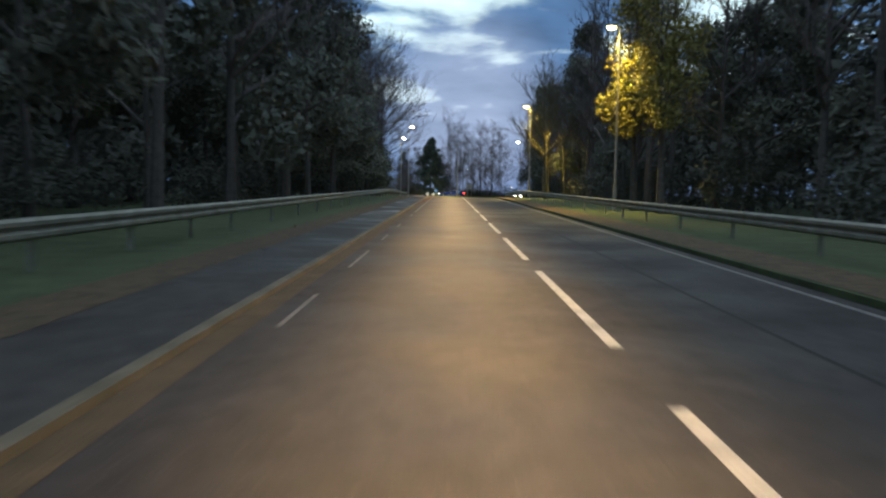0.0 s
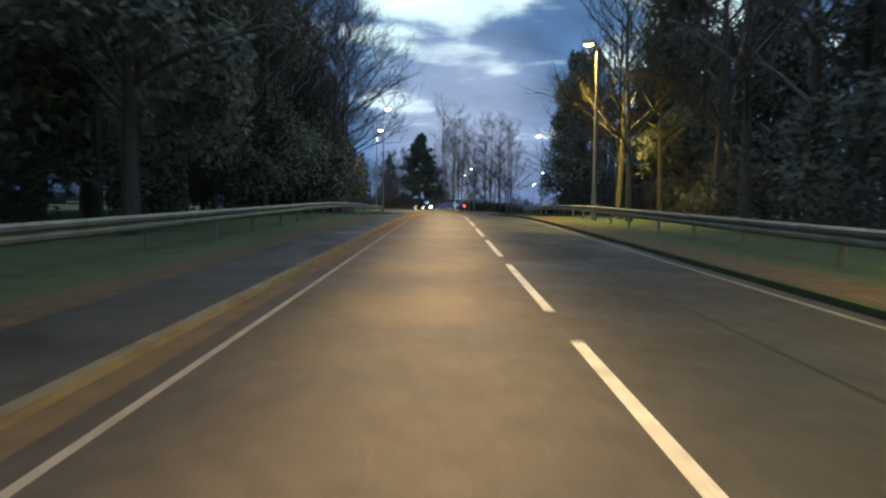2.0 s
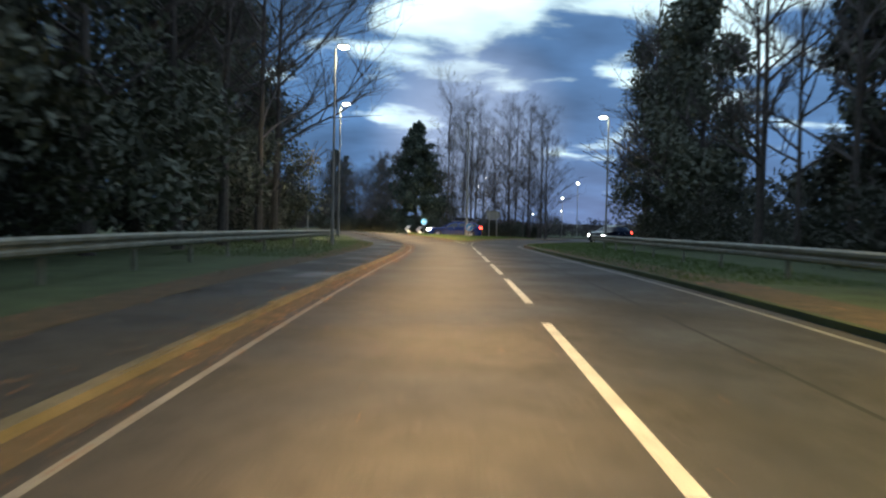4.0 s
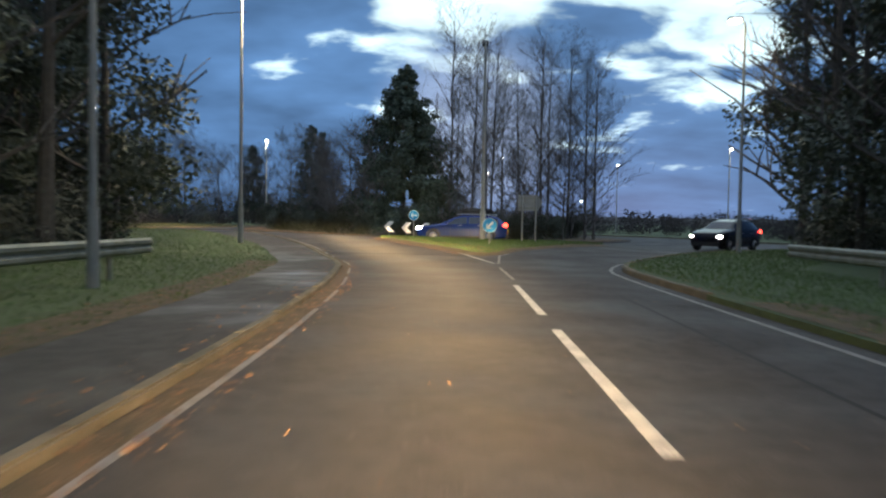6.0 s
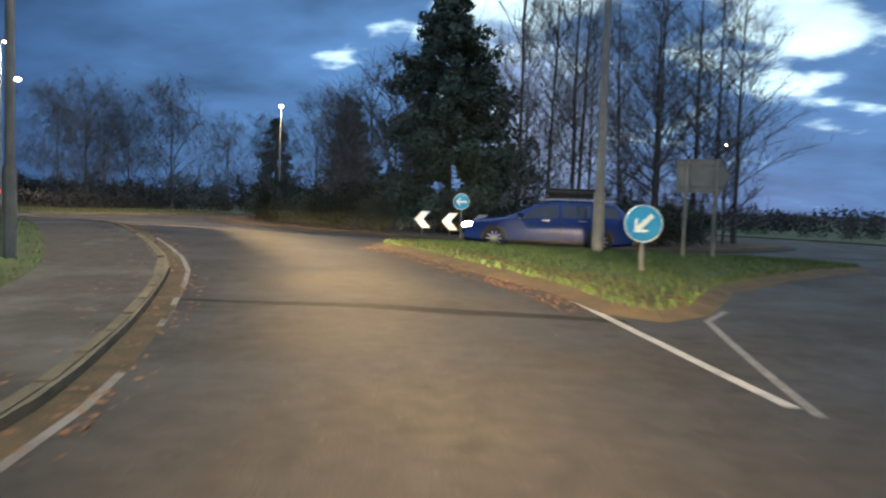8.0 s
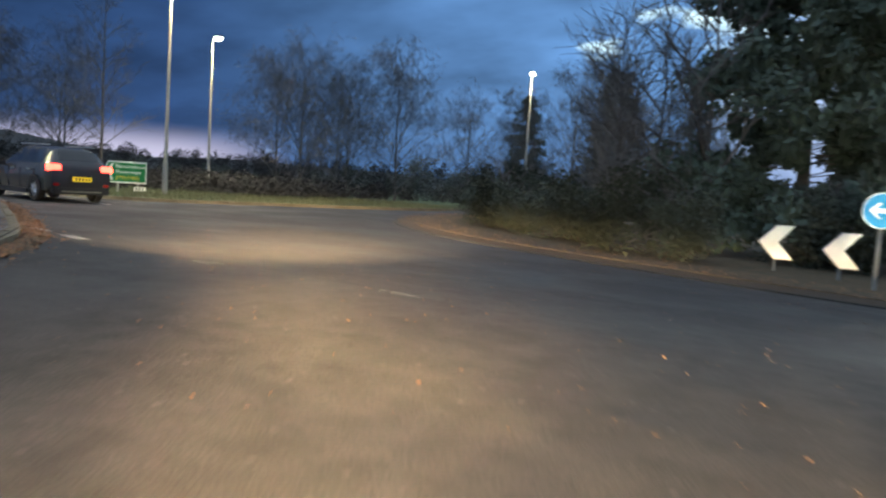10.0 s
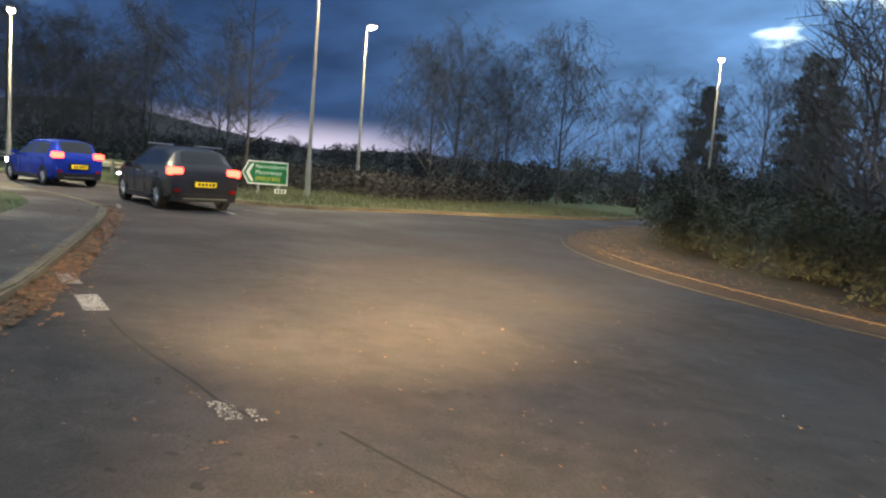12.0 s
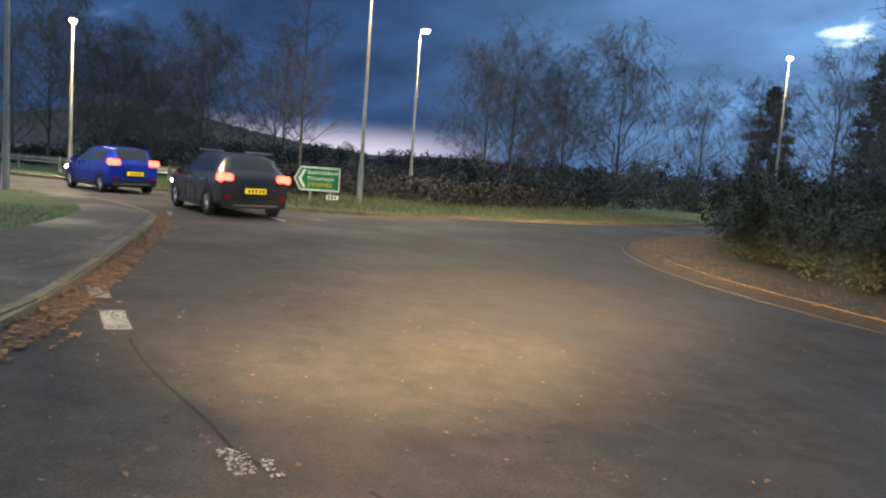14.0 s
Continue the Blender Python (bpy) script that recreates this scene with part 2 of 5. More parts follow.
def material(name, color, rough=0.7, metal=0.0, vary=0.25, scale=4.0, bump=0.0, bump_scale=40.0, tint=None, coat=0.0, spec=0.5, per_object=0.0):
    m = bpy.data.materials.new(name)
    m.use_nodes = True
    nt = m.node_tree
    N, L = nt.nodes.new, nt.links.new
    b = nt.nodes["Principled BSDF"]
    b.inputs["Roughness"].default_value, b.inputs["Metallic"].default_value = rough, metal
    b.inputs["Coat Weight"].default_value, b.inputs["Specular IOR Level"].default_value = coat, spec
    tc = N("ShaderNodeTexCoord")
    geo = N("ShaderNodeNewGeometry")
    n1, n2 = N("ShaderNodeTexNoise"), N("ShaderNodeTexNoise")
    n1.inputs["Scale"].default_value, n1.inputs["Detail"].default_value = scale, 5
    n2.inputs["Scale"].default_value, n2.inputs["Detail"].default_value = scale * 13, 3
    for n in (n1, n2):
        L(geo.outputs["Position"], n.inputs["Vector"])
    add = N("ShaderNodeMath"); add.operation = "ADD"
    L(n1.outputs["Fac"], add.inputs[0]); L(n2.outputs["Fac"], add.inputs[1])
    r = N("ShaderNodeMapRange")
    r.inputs["From Min"].default_value, r.inputs["From Max"].default_value = 0.6, 1.4
    L(add.outputs[0], r.inputs["Value"])
    mix = N("ShaderNodeMix"); mix.data_type = "RGBA"
    dark = tint or tuple(c * (1 - vary) for c in color)
    mix.inputs["A"].default_value = (*dark, 1)
    mix.inputs["B"].default_value = (*[min(1, c * (1 + vary)) for c in color], 1)
    L(r.outputs[0], mix.inputs["Factor"])
    last = mix.outputs["Result"]
    if per_object:
        info = N("ShaderNodeObjectInfo")
        rr = N("ShaderNodeMapRange")
        rr.inputs["To Min"].default_value, rr.inputs["To Max"].default_value = 1 - per_object, 1 + per_object
        L(info.outputs["Random"], rr.inputs["Value"])
        mu = N("ShaderNodeMix"); mu.data_type = "RGBA"; mu.blend_type = "MULTIPLY"; mu.inputs["Factor"].default_value = 1
        L(last, mu.inputs["A"]); L(rr.outputs[0], mu.inputs["B"])
        last = mu.outputs["Result"]
    L(last, b.inputs["Base Color"])
    if bump:
        nb = N("ShaderNodeTexNoise")
        nb.inputs["Scale"].default_value, nb.inputs["Detail"].default_value = bump_scale, 4
        L(geo.outputs["Position"], nb.inputs["Vector"])
        bp = N("ShaderNodeBump")
        bp.inputs["Strength"].default_value, bp.inputs["Distance"].default_value = bump, 0.02
        L(nb.outputs["Fac"], bp.inputs["Height"])
        L(bp.outputs[0], b.inputs["Normal"])
    return m


def glowing(name, color, strength):
    m = bpy.data.materials.new(name)
    m.use_nodes = True
    b = m.node_tree.nodes["Principled BSDF"]
    b.inputs["Base Color"].default_value = (*color, 1)
    b.inputs["Emission Color"].default_value = (*color, 1)
    b.inputs["Emission Strength"].default_value = strength
    return m


def leafy(name, color, vary=0.5, rough=0.7):
    m = bpy.data.materials.new(name)
    m.use_nodes = True
    nt = m.node_tree
    N, L = nt.nodes.new, nt.links.new
    b = nt.nodes["Principled BSDF"]
    b.inputs["Roughness"].default_value = rough
    geo, info = N("ShaderNodeNewGeometry"), N("ShaderNodeObjectInfo")
    a = N("ShaderNodeMath"); a.operation = "ADD"
    L(geo.outputs["Random Per Island"], a.inputs[0]); L(info.outputs["Random"], a.inputs[1])
    r = N("ShaderNodeMapRange")
    r.inputs["From Max"].default_value = 2
    r.inputs["To Min"].default_value, r.inputs["To Max"].default_value = 1 - vary, 1 + vary
    L(a.outputs[0], r.inputs["Value"])
    mu = N("ShaderNodeMix"); mu.data_type = "RGBA"; mu.blend_type = "MULTIPLY"; mu.inputs["Factor"].default_value = 1
    mu.inputs["A"].default_value = (*color, 1)
    L(r.outputs[0], mu.inputs["B"])
    L(mu.outputs["Result"], b.inputs["Base Color"])
    return m




def asphalt(name, color, rough, puddles=False):
    m = bpy.data.materials.new(name)
    m.use_nodes = True
    nt = m.node_tree
    N, L = nt.nodes.new, nt.links.new
    b = nt.nodes["Principled BSDF"]
    geo = N("ShaderNodeNewGeometry")

    def noise_of(scale, detail, lo, hi, a, c):
        n = N("ShaderNodeTexNoise")
        n.inputs["Scale"].default_value, n.inputs["Detail"].default_value = scale, detail
        L(geo.outputs["Position"], n.inputs["Vector"])
        r = N("ShaderNodeMapRange")
        r.inputs["From Min"].default_value, r.inputs["From Max"].default_value = lo, hi
        r.inputs["To Min"].default_value, r.inputs["To Max"].default_value = a, c
        L(n.outputs["Fac"], r.inputs["Value"])
        return r.outputs[0], n.outputs["Fac"]

    big, _ = noise_of(0.35, 4, 0.3, 0.7, 0.84, 1.14)
    worn, _ = noise_of(4.2, 6, 0.30, 0.55, 0.66, 1.06)
    mid, _ = noise_of(5, 5, 0.3, 0.7, 0.80, 1.22)
    stone, raw_stone = noise_of(70, 2, 0.35, 0.68, 0.6, 1.5)
    vor = N("ShaderNodeTexVoronoi")
    vor.inputs["Scale"].default_value = 9
    L(geo.outputs["Position"], vor.inputs["Vector"])
    chip = N("ShaderNodeMapRange")
    chip.inputs["From Min"].default_value, chip.inputs["From Max"].default_value = 0.20, 0.10
    chip.inputs["To Max"].default_value = 1.3
    L(vor.outputs["Distance"], chip.inputs["Value"])
    pick = N("ShaderNodeSeparateColor")
    L(vor.outputs["Color"], pick.inputs[0])
    some = N("ShaderNodeMapRange")
    some.inputs["From Min"].default_value, some.inputs["From Max"].default_value = 0.62, 0.95
    L(pick.outputs[0], some.inputs["Value"])
    pale = N("ShaderNodeMath"); pale.operation = "MULTIPLY"
    L(chip.outputs[0], pale.inputs[0]); L(some.outputs[0], pale.inputs[1])
    last = None
    for o in (big, worn, mid, stone):
        if last is None:
            last = o
        else:
            mu = N("ShaderNodeMath"); mu.operation = "MULTIPLY"
            L(last, mu.inputs[0]); L(o, mu.inputs[1])
            last = mu.outputs[0]
    ad = N("ShaderNodeMath"); ad.operation = "ADD"
    L(last, ad.inputs[0]); L(pale.outputs[0], ad.inputs[1])
    mix = N("ShaderNodeMix"); mix.data_type = "RGBA"; mix.blend_type = "MULTIPLY"; mix.inputs["Factor"].default_value = 1
    mix.inputs["A"].default_value = (*color, 1)
    L(ad.outputs[0], mix.inputs["B"])
    L(mix.outputs["Result"], b.inputs["Base Color"])
    wet, _ = noise_of(0.5, 3, 0.35, 0.65, rough - 0.12, rough + 0.14)
    if puddles:
        wet, _ = noise_of(0.45, 3, 0.46, 0.68, rough + 0.12, 0.34)
    L(wet, b.inputs["Roughness"])
    bp = N("ShaderNodeBump")
    bp.inputs["Strength"].default_value, bp.inputs["Distance"].default_value = 0.5, 0.008
    L(raw_stone, bp.inputs["Height"])
    L(bp.outputs[0], b.inputs["Normal"])
    return m


ASPHALT = asphalt("asphalt", (0.040, 0.036, 0.032), 0.78)
PATCH = material("bitumen_fill", (0.020, 0.0185, 0.017), 0.9, vary=0.5, scale=9.0, bump=0.4, bump_scale=120.0, spec=0.25)
TAR = material("bitumen_joint", (0.018, 0.017, 0.016), 0.85, vary=0.3)
PATH_ASPHALT = asphalt("footpath_asphalt", (0.052, 0.046, 0.037), 0.70, True)
KERB = material("kerb_concrete", (0.150, 0.124, 0.082), 0.85, vary=0.5, scale=1.6, tint=(0.070, 0.060, 0.030), bump=0.4, bump_scale=60, per_object=0.2)
DARK_KERB_MOSS = material("dark_kerb_and_moss", (0.036, 0.034, 0.028), 0.9, vary=0.4, scale=3, bump=0.5, bump_scale=50, per_object=0.25)
PAINT = material("road_paint", (0.54, 0.52, 0.47), 0.6, vary=0.25, scale=3.0, tint=(0.20, 0.19, 0.17), bump=0.4, bump_scale=90)
FADED = material("faded_road_paint", (0.27, 0.25, 0.22), 0.7, vary=0.3, scale=4, tint=(0.09, 0.08, 0.07), bump=0.3, bump_scale=90)
GRASS = material("grass", (0.064, 0.090, 0.034), 0.9, vary=0.5, scale=1.3, bump=1.0, bump_scale=35)
LITTER = material("leaf_litter", (0.105, 0.066, 0.034), 0.9, vary=0.6, scale=3.0, tint=(0.035, 0.038, 0.018), bump=1.0, bump_scale=30)
EARTH = material("dark_earth", (0.040, 0.031, 0.022), 0.95, vary=0.6, scale=4.0, tint=(0.07, 0.045, 0.022), bump=1.0, bump_scale=30)
STEEL = material("galvanised_steel", (0.30, 0.30, 0.26), 0.6, 0.4, vary=0.35, scale=3, tint=(0.12, 0.13, 0.08))
GREY_POLE = material("weathered_column_steel", (0.33, 0.33, 0.30), 0.55, 0.3, vary=0.3, scale=4)
BARK = material("bark", (0.098, 0.088, 0.076), 0.95, vary=0.5, scale=5, bump=0.8, bump_scale=25)
PALE_BARK = material("yellowish_bark", (0.105, 0.10, 0.062), 0.95, vary=0.5, scale=4, bump=0.8, bump_scale=25)
TWIG = material("twigs", (0.125, 0.112, 0.102), 0.9, vary=0.4, scale=3)
NEEDLE = leafy("pine_needles", (0.045, 0.066, 0.042))
LEAF = leafy("evergreen_leaves", (0.112, 0.128, 0.088))
BUSH = leafy("bush_leaves", (0.084, 0.092, 0.070), 0.3, 0.9)
SCRUB = leafy("bare_thorn_scrub", (0.027, 0.025, 0.022), 0.4, 0.9)
DRY_LEAF = leafy("fallen_leaves", (0.24, 0.115, 0.046), 0.6)
BLADE = leafy("grass_blades", (0.110, 0.180, 0.045), 0.5)
HILL = material("far_hill", (0.060, 0.058, 0.054), 1.0, vary=0.4, scale=0.02)
LAMP_GLOW = glowing("lamp_glass_lit", (1.0, 0.88, 0.62), 130)
GOLD_GLOW = glowing("golden_lamp_glass_lit", (1.0, 0.74, 0.16), 45)
BLACK = material("black_plastic", (0.015, 0.015, 0.016), 0.5, vary=0.2)
SIGN_WHITE = material("white_sheeting", (0.86, 0.85, 0.80), 0.42, 0.5, vary=0.06)
SIGN_BLUE = material("blue_sheeting", (0.03, 0.30, 0.62), 0.42, 0.5, vary=0.1)
SIGN_GREEN = material("green_sheeting", (0.012, 0.19, 0.06), 0.42, 0.5, vary=0.1)
SIGN_YELLOW = material("yellow_lettering", (0.75, 0.55, 0.05), 0.5, vary=0.05)
SIGN_BACK = material("grey_sign_back", (0.30, 0.30, 0.28), 0.6, 0.2, vary=0.25)

# ---- helpers for meshes ----


def part(name, bm, mat, parent=None, label=""):
    me = bpy.data.meshes.new(name)
    bm.normal_update()
    bm.to_mesh(me)
    bm.free()
    me.materials.append(mat)
    ob = new(name, me)
    if parent:
        ob.parent = parent
    return tagged(ob, label)


def raw(name, verts, faces, mat, parent=None, label=""):
    me = bpy.data.meshes.new(name)
    me.from_pydata(verts, [], faces)
    me.update()
    me.materials.append(mat)
    ob = new(name, me)
    if parent:
        ob.parent = parent
    return tagged(ob, label)


def box(bm, x0, x1, y0, y1, z0, z1, m=None):
    vs = [bm.verts.new((x, y, z)) for z in (z0, z1) for x, y in ((x0, y0), (x1, y0), (x1, y1), (x0, y1))]
    if m:
        for v in vs:
            v.co = m @ v.co
    for f in ((3, 2, 1, 0), (4, 5, 6, 7), (0, 1, 5, 4), (1, 2, 6, 5), (2, 3, 7, 6), (3, 0, 4, 7)):
        bm.faces.new([vs[i] for i in f])
    return vs


def tube(bm, a, b, ra, rb, n=8, caps=True):
    a, b = Vector(a), Vector(b)
    d = (b - a).normalized()
    u = d.orthogonal().normalized()
    w = d.cross(u)
    rings = []
    for c, r in ((a, ra), (b, rb)):
        rings.append([bm.verts.new(c + (u * math.cos(2 * math.pi * k / n) + w * math.sin(2 * math.pi * k / n)) * r) for k in range(n)])
    for k in range(n):
        bm.faces.new((rings[0][k], rings[0][(k + 1) % n], rings[1][(k + 1) % n], rings[1][k]))
    if caps:
        bm.faces.new(rings[0][::-1])
        bm.faces.new(rings[1])


def slab(bm, pts, z0, z1):
    """A flat plate with the outline pts (anticlockwise) from z0 to z1."""
    lo = [bm.verts.new((x, y, z0)) for x, y in pts]
    hi = [bm.verts.new((x, y, z1)) for x, y in pts]
    n = len(pts)
    for tri in tessellate_polygon([[Vector((x, y, 0)) for x, y in pts]]):
        f = bm.faces.new([hi[i] for i in tri])
        f.normal_update()
        if f.normal.z < 0:
            f.normal_flip()
    for k in range(n):
        bm.faces.new((lo[k], lo[(k + 1) % n], hi[(k + 1) % n], hi[k]))


def offset_line(pts, d):
    """The polyline moved d metres to its left."""
    out = []
    for i, p in enumerate(pts):
        a, b = Vector(pts[max(i - 1, 0)]), Vector(pts[min(i + 1, len(pts) - 1)])
        t = (b - a).normalized()
        out.append((p[0] - t.y * d, p[1] + t.x * d))
    return out


def smooth_line(pts, step=1.0):
    """A Catmull-Rom curve through pts, sampled about every step metres."""
    P = [Vector(p) for p in pts]
    P = [P[0] * 2 - P[1]] + P + [P[-1] * 2 - P[-2]]
    out = []
    for i in range(1, len(P) - 2):
        n = max(1, int((P[i + 1] - P[i]).length / step))
        for k in range(n):
            t = k / n
            a, b, c, d = P[i - 1], P[i], P[i + 1], P[i + 2]
            q = 0.5 * (2 * b + (c - a) * t + (2 * a - 5 * b + 4 * c - d) * t * t + (3 * b - a - 3 * c + d) * t ** 3)
            out.append((q.x, q.y))
    out.append(tuple(P[-2]))
    return out


def ribbon(name, line, d0, d1, z, mat, parent=None, label="", z1=None):
    """A strip between two offsets of a line, lying at height z."""
    a, b = offset_line(line, d0), offset_line(line, d1)
    n = len(line)
    verts = [(x, y, z) for x, y in a] + [(x, y, z if z1 is None else z1) for x, y in b]
    faces = [(i, i + 1, n + i + 1, n + i) for i in range(n - 1)]
    return raw(name, verts, faces, mat, parent, label)

# ---- ground, road, verges ----
KERB_L = smooth_line([(-2.45, -170), (-2.45, -60), (-2.42, -35), (-2.2, -18), (-2.1, -10), (-2.15, -2), (-2.35, 3), (-2.62, 7), (-3.22, 12.1), (-3.75, 14.3), (-4.35, 16.1), (-5.3, 18.7), (-5.75, 19.8), (-6.4, 21.0), (-7.4, 22.5), (-8.8, 24.4), (-10.5, 26.6), (-12.3, 28.45), (-14.9, 30.25), (-17.0, 31.6), (-20.6, 33.85), (-23.3, 35.1), (-28, 35.8), (-34, 35.3), (-60, 30), (-90, 22)])
KERB_R = smooth_line([(4.95, -170), (4.95, -60), (4.85, -25), (4.55, -8), (4.42, 3), (4.4, 9), (4.62, 11.8), (5.45, 14.6), (6.25, 16.0), (7.05, 17.5), (9.6, 21.3), (13.3, 25.4), (22, 29.5), (60, 34), (110, 36)])
ISLE_C, ISLE_R = Vector((-1.6, 50.8)), 15.2
OUTER = smooth_line([(110, 46), (60, 45), (28, 43.5), (22.5, 46.5)] + [(ISLE_C.x + 23.5 * math.cos(radians(a)), ISLE_C.y + 23.5 * math.sin(radians(a))) for a in (0, 20, 40, 60, 80, 100, 120, 138)] + [(-19.5, 60), (-19.2, 54), (-20.5, 48.5), (-21.8, 45.6), (-22.6, 42.8), (-23.6, 40.8), (-26, 40.1), (-31, 40.5), (-37, 39.6), (-60, 35), (-90, 26)])

ground = raw("ground", [(x, y, -0.06) for x in (-2500, 2500) for y in (-2500, 2500)], [(0, 2, 3, 1)], GRASS)
tagged(ground, "dark winter grassland reaching the horizon", "ground", kind="structure")
bm = bmesh.new()
slab(bm, [(-92, 15), (-40, -175), (40, -175), (112, 25), (112, 60), (60, 100), (-50, 100), (-92, 45)], -0.05, 0.0)
road = part("road", bm, ASPHALT)
tagged(road, "worn damp asphalt carriageway and roundabout with patches", "road", kind="structure")

bm = bmesh.new(); slab(bm, KERB_L + [(-140, 22), (-140, -170)], -0.05, 0.055)
verge_l = tagged(part("verge_west", bm, GRASS), "grass verge beside the footpath and crash barrier", "verge", kind="structure")
bm = bmesh.new(); slab(bm, (KERB_R + [(140, 37), (140, -170)])[::-1], -0.05, 0.10)
verge_r = tagged(part("verge_east", bm, GRASS), "grass verge with leaf litter along the road edge", "verge", kind="structure")
bm = bmesh.new(); slab(bm, (OUTER + [(-140, 26), (-140, 160), (160, 160), (160, 46)])[::-1], -0.05, 0.10)
verge_n = tagged(part("verge_north", bm, GRASS), "grass bank on the far side of the roundabout", "verge", kind="structure")


def isle_radius(a):
    """The island bulges a little towards the exit."""
    return ISLE_R + 0.65 * math.exp(-((a - 217) / 20) ** 2)


isle = [(ISLE_C.x + isle_radius(5.0 * k) * math.cos(radians(5.0 * k)), ISLE_C.y + isle_radius(5.0 * k) * math.sin(radians(5.0 * k))) for k in range(72)]
bm = bmesh.new(); slab(bm, [(ISLE_C.x + (x - ISLE_C.x) * 0.965, ISLE_C.y + (y - ISLE_C.y) * 0.965) for x, y in isle], -0.05, 0.095)
island = tagged(part("roundabout_island", bm, LITTER), "round central island with leaf litter under trees", "traffic island", kind="structure")
SPLIT = smooth_line([(1.05, 18.05), (1.5, 18.5), (1.85, 19.4), (3.0, 21.5), (5.6, 24.6), (7.0, 26.4), (6.3, 27.4), (4, 27.6), (1, 27.4), (-2.2, 26.7), (-3.5, 25.4), (-3.4, 24.7), (-2.75, 24.1), (-1.95, 23.0), (-0.9, 21.4), (-0.1, 20.2), (0.3, 19.3), (0.6, 18.4)], 0.7)


def loop_offset(pts, d):
    """A closed line moved d metres to its left."""
    return offset_line(pts[-1:] + pts + pts[:1], d)[1:-1]


bm = bmesh.new(); slab(bm, loop_offset(SPLIT, 0.22), -0.05, 0.10)
splitter = tagged(part("splitter_island", bm, GRASS), "grass splitter island with a worn earthy edge", "traffic island", kind="structure")



def strip_between(name, a, b, z, mat, parent=None):
    n = len(a)
    return raw(name, [(x, y, z) for x, y in a] + [(x, y, z) for x, y in b], [(i, i + 1, n + i + 1, n + i) for i in range(n - 1)], mat, parent)


def path_width(x, y):
    """The footpath narrows along the exit."""
    return 1.75 - 0.2 * max(0.0, min(1.0, (-20 - y) / 20)) - 0.2 * max(0.0, min(1.0, (-17 - x) / 3)) - 0.35 * max(0.0, min(1.0, (-21 - x) / 5))


near_l = [p for p in KERB_L if p[0] > -60]
path_edge = [offset_line(near_l, path_width(*p))[i] for i, p in enumerate(near_l)]
foot = strip_between("footpath", offset_line(near_l, 0.13), path_edge, 0.061, PATH_ASPHALT)
tagged(foot, "narrow damp asphalt footpath behind the kerb", "pavement", kind="structure")
n_l = len([p for p in near_l if p[1] < 14 and p[0] > -5])
lit = strip_between("leaf_strip", path_edge[:n_l], offset_line(path_edge[:n_l], 0.9), 0.065, LITTER)
tagged(lit, "strip of brown fallen leaves beside the footpath", "leaf litter", kind="stuff")
lit = ribbon("leaf_strip", [p for p in KERB_R if p[1] < 4], -1.3, -0.1, 0.109, LITTER)
tagged(lit, "strip of brown fallen leaves along the verge", "leaf litter", kind="stuff")
lit = ribbon("leaf_strip", [p for p in KERB_L if p[1] < 32 and p[0] > -20], -0.30, -0.02, 0.004, LITTER)
tagged(lit, "brown leaf litter lying in the gutter", "leaf litter", kind="stuff")
SPLIT_W = [p for p in SPLIT if p[0] < 1.0 and p[1] < 24.8]
rough_in = [(x + 0.09 * noise.noise((x * 1.7, y * 1.7, 3.0)), y + 0.09 * noise.noise((x * 1.7, y * 1.7, 9.0))) for x, y in loop_offset(SPLIT, 0.36)]
rough_out = [(x + 0.12 * noise.noise((x * 1.3, y * 1.3, 5.0)), y + 0.12 * noise.noise((x * 1.3, y * 1.3, 7.0))) for x, y in loop_offset(SPLIT, -0.26)]
n_s = len(SPLIT)
lit = raw("earth_edge", [(x, y, 0.004) for x, y in rough_out] + [(x, y, 0.115) for x, y in rough_in], [(i, (i + 1) % n_s, n_s + (i + 1) % n_s, n_s + i) for i in range(n_s)], LITTER)
tagged(lit, "worn brown earth and leaves sloping up to the island's grass", "earth edge", kind="structure")


def kerb_run(name, line, inward, label, stones=None, size=0.118, mat=KERB):
    """A kerb along a line; within the stretch stones(x, y) it is laid of single stones about 0.9 m long."""
    sgn = 1 if inward > 0 else -1
    k = ribbon(name, line, -0.006 * sgn, inward, size, mat)
    ribbon("kerb_face", line, -0.016 * sgn, -0.006 * sgn, -0.02, mat, k, z1=size)
    if stones:
        me = None
        last = None
        for x, y in line:
            if not stones(x, y):
                last = None
                continue
            p = Vector((x, y))
            if last is None:
                last = p
                continue
            while (p - last).length >= 0.92:
                t = (p - last).normalized()
                mid = last + t * 0.455
                if me is None:
                    bm = bmesh.new()
                    box(bm, -0.445, 0.445, -0.072, 0.072, -0.04, size + 0.017)
                    bmesh.ops.bevel(bm, geom=[e for e in bm.edges if min(v.co.z for v in e.verts) > size], offset=0.022, segments=2, affect="EDGES")
                    o = part("kerbstone", bm, mat, k)
                    me = o.data
                else:
                    o = new("kerbstone", me)
                    o.parent = k
                nrm = Vector((-t.y, t.x)) * inward * 0.5
                o.matrix_basis = Matrix.Translation((mid.x + nrm.x, mid.y + nrm.y, rnd0.uniform(-0.008, 0.006))) @ Matrix.Rotation(math.atan2(t.y, t.x) + rnd0.uniform(-0.012, 0.012), 4, "Z")
                last = last + t * 0.915
    return tagged(k, label, "kerb", kind="structure")


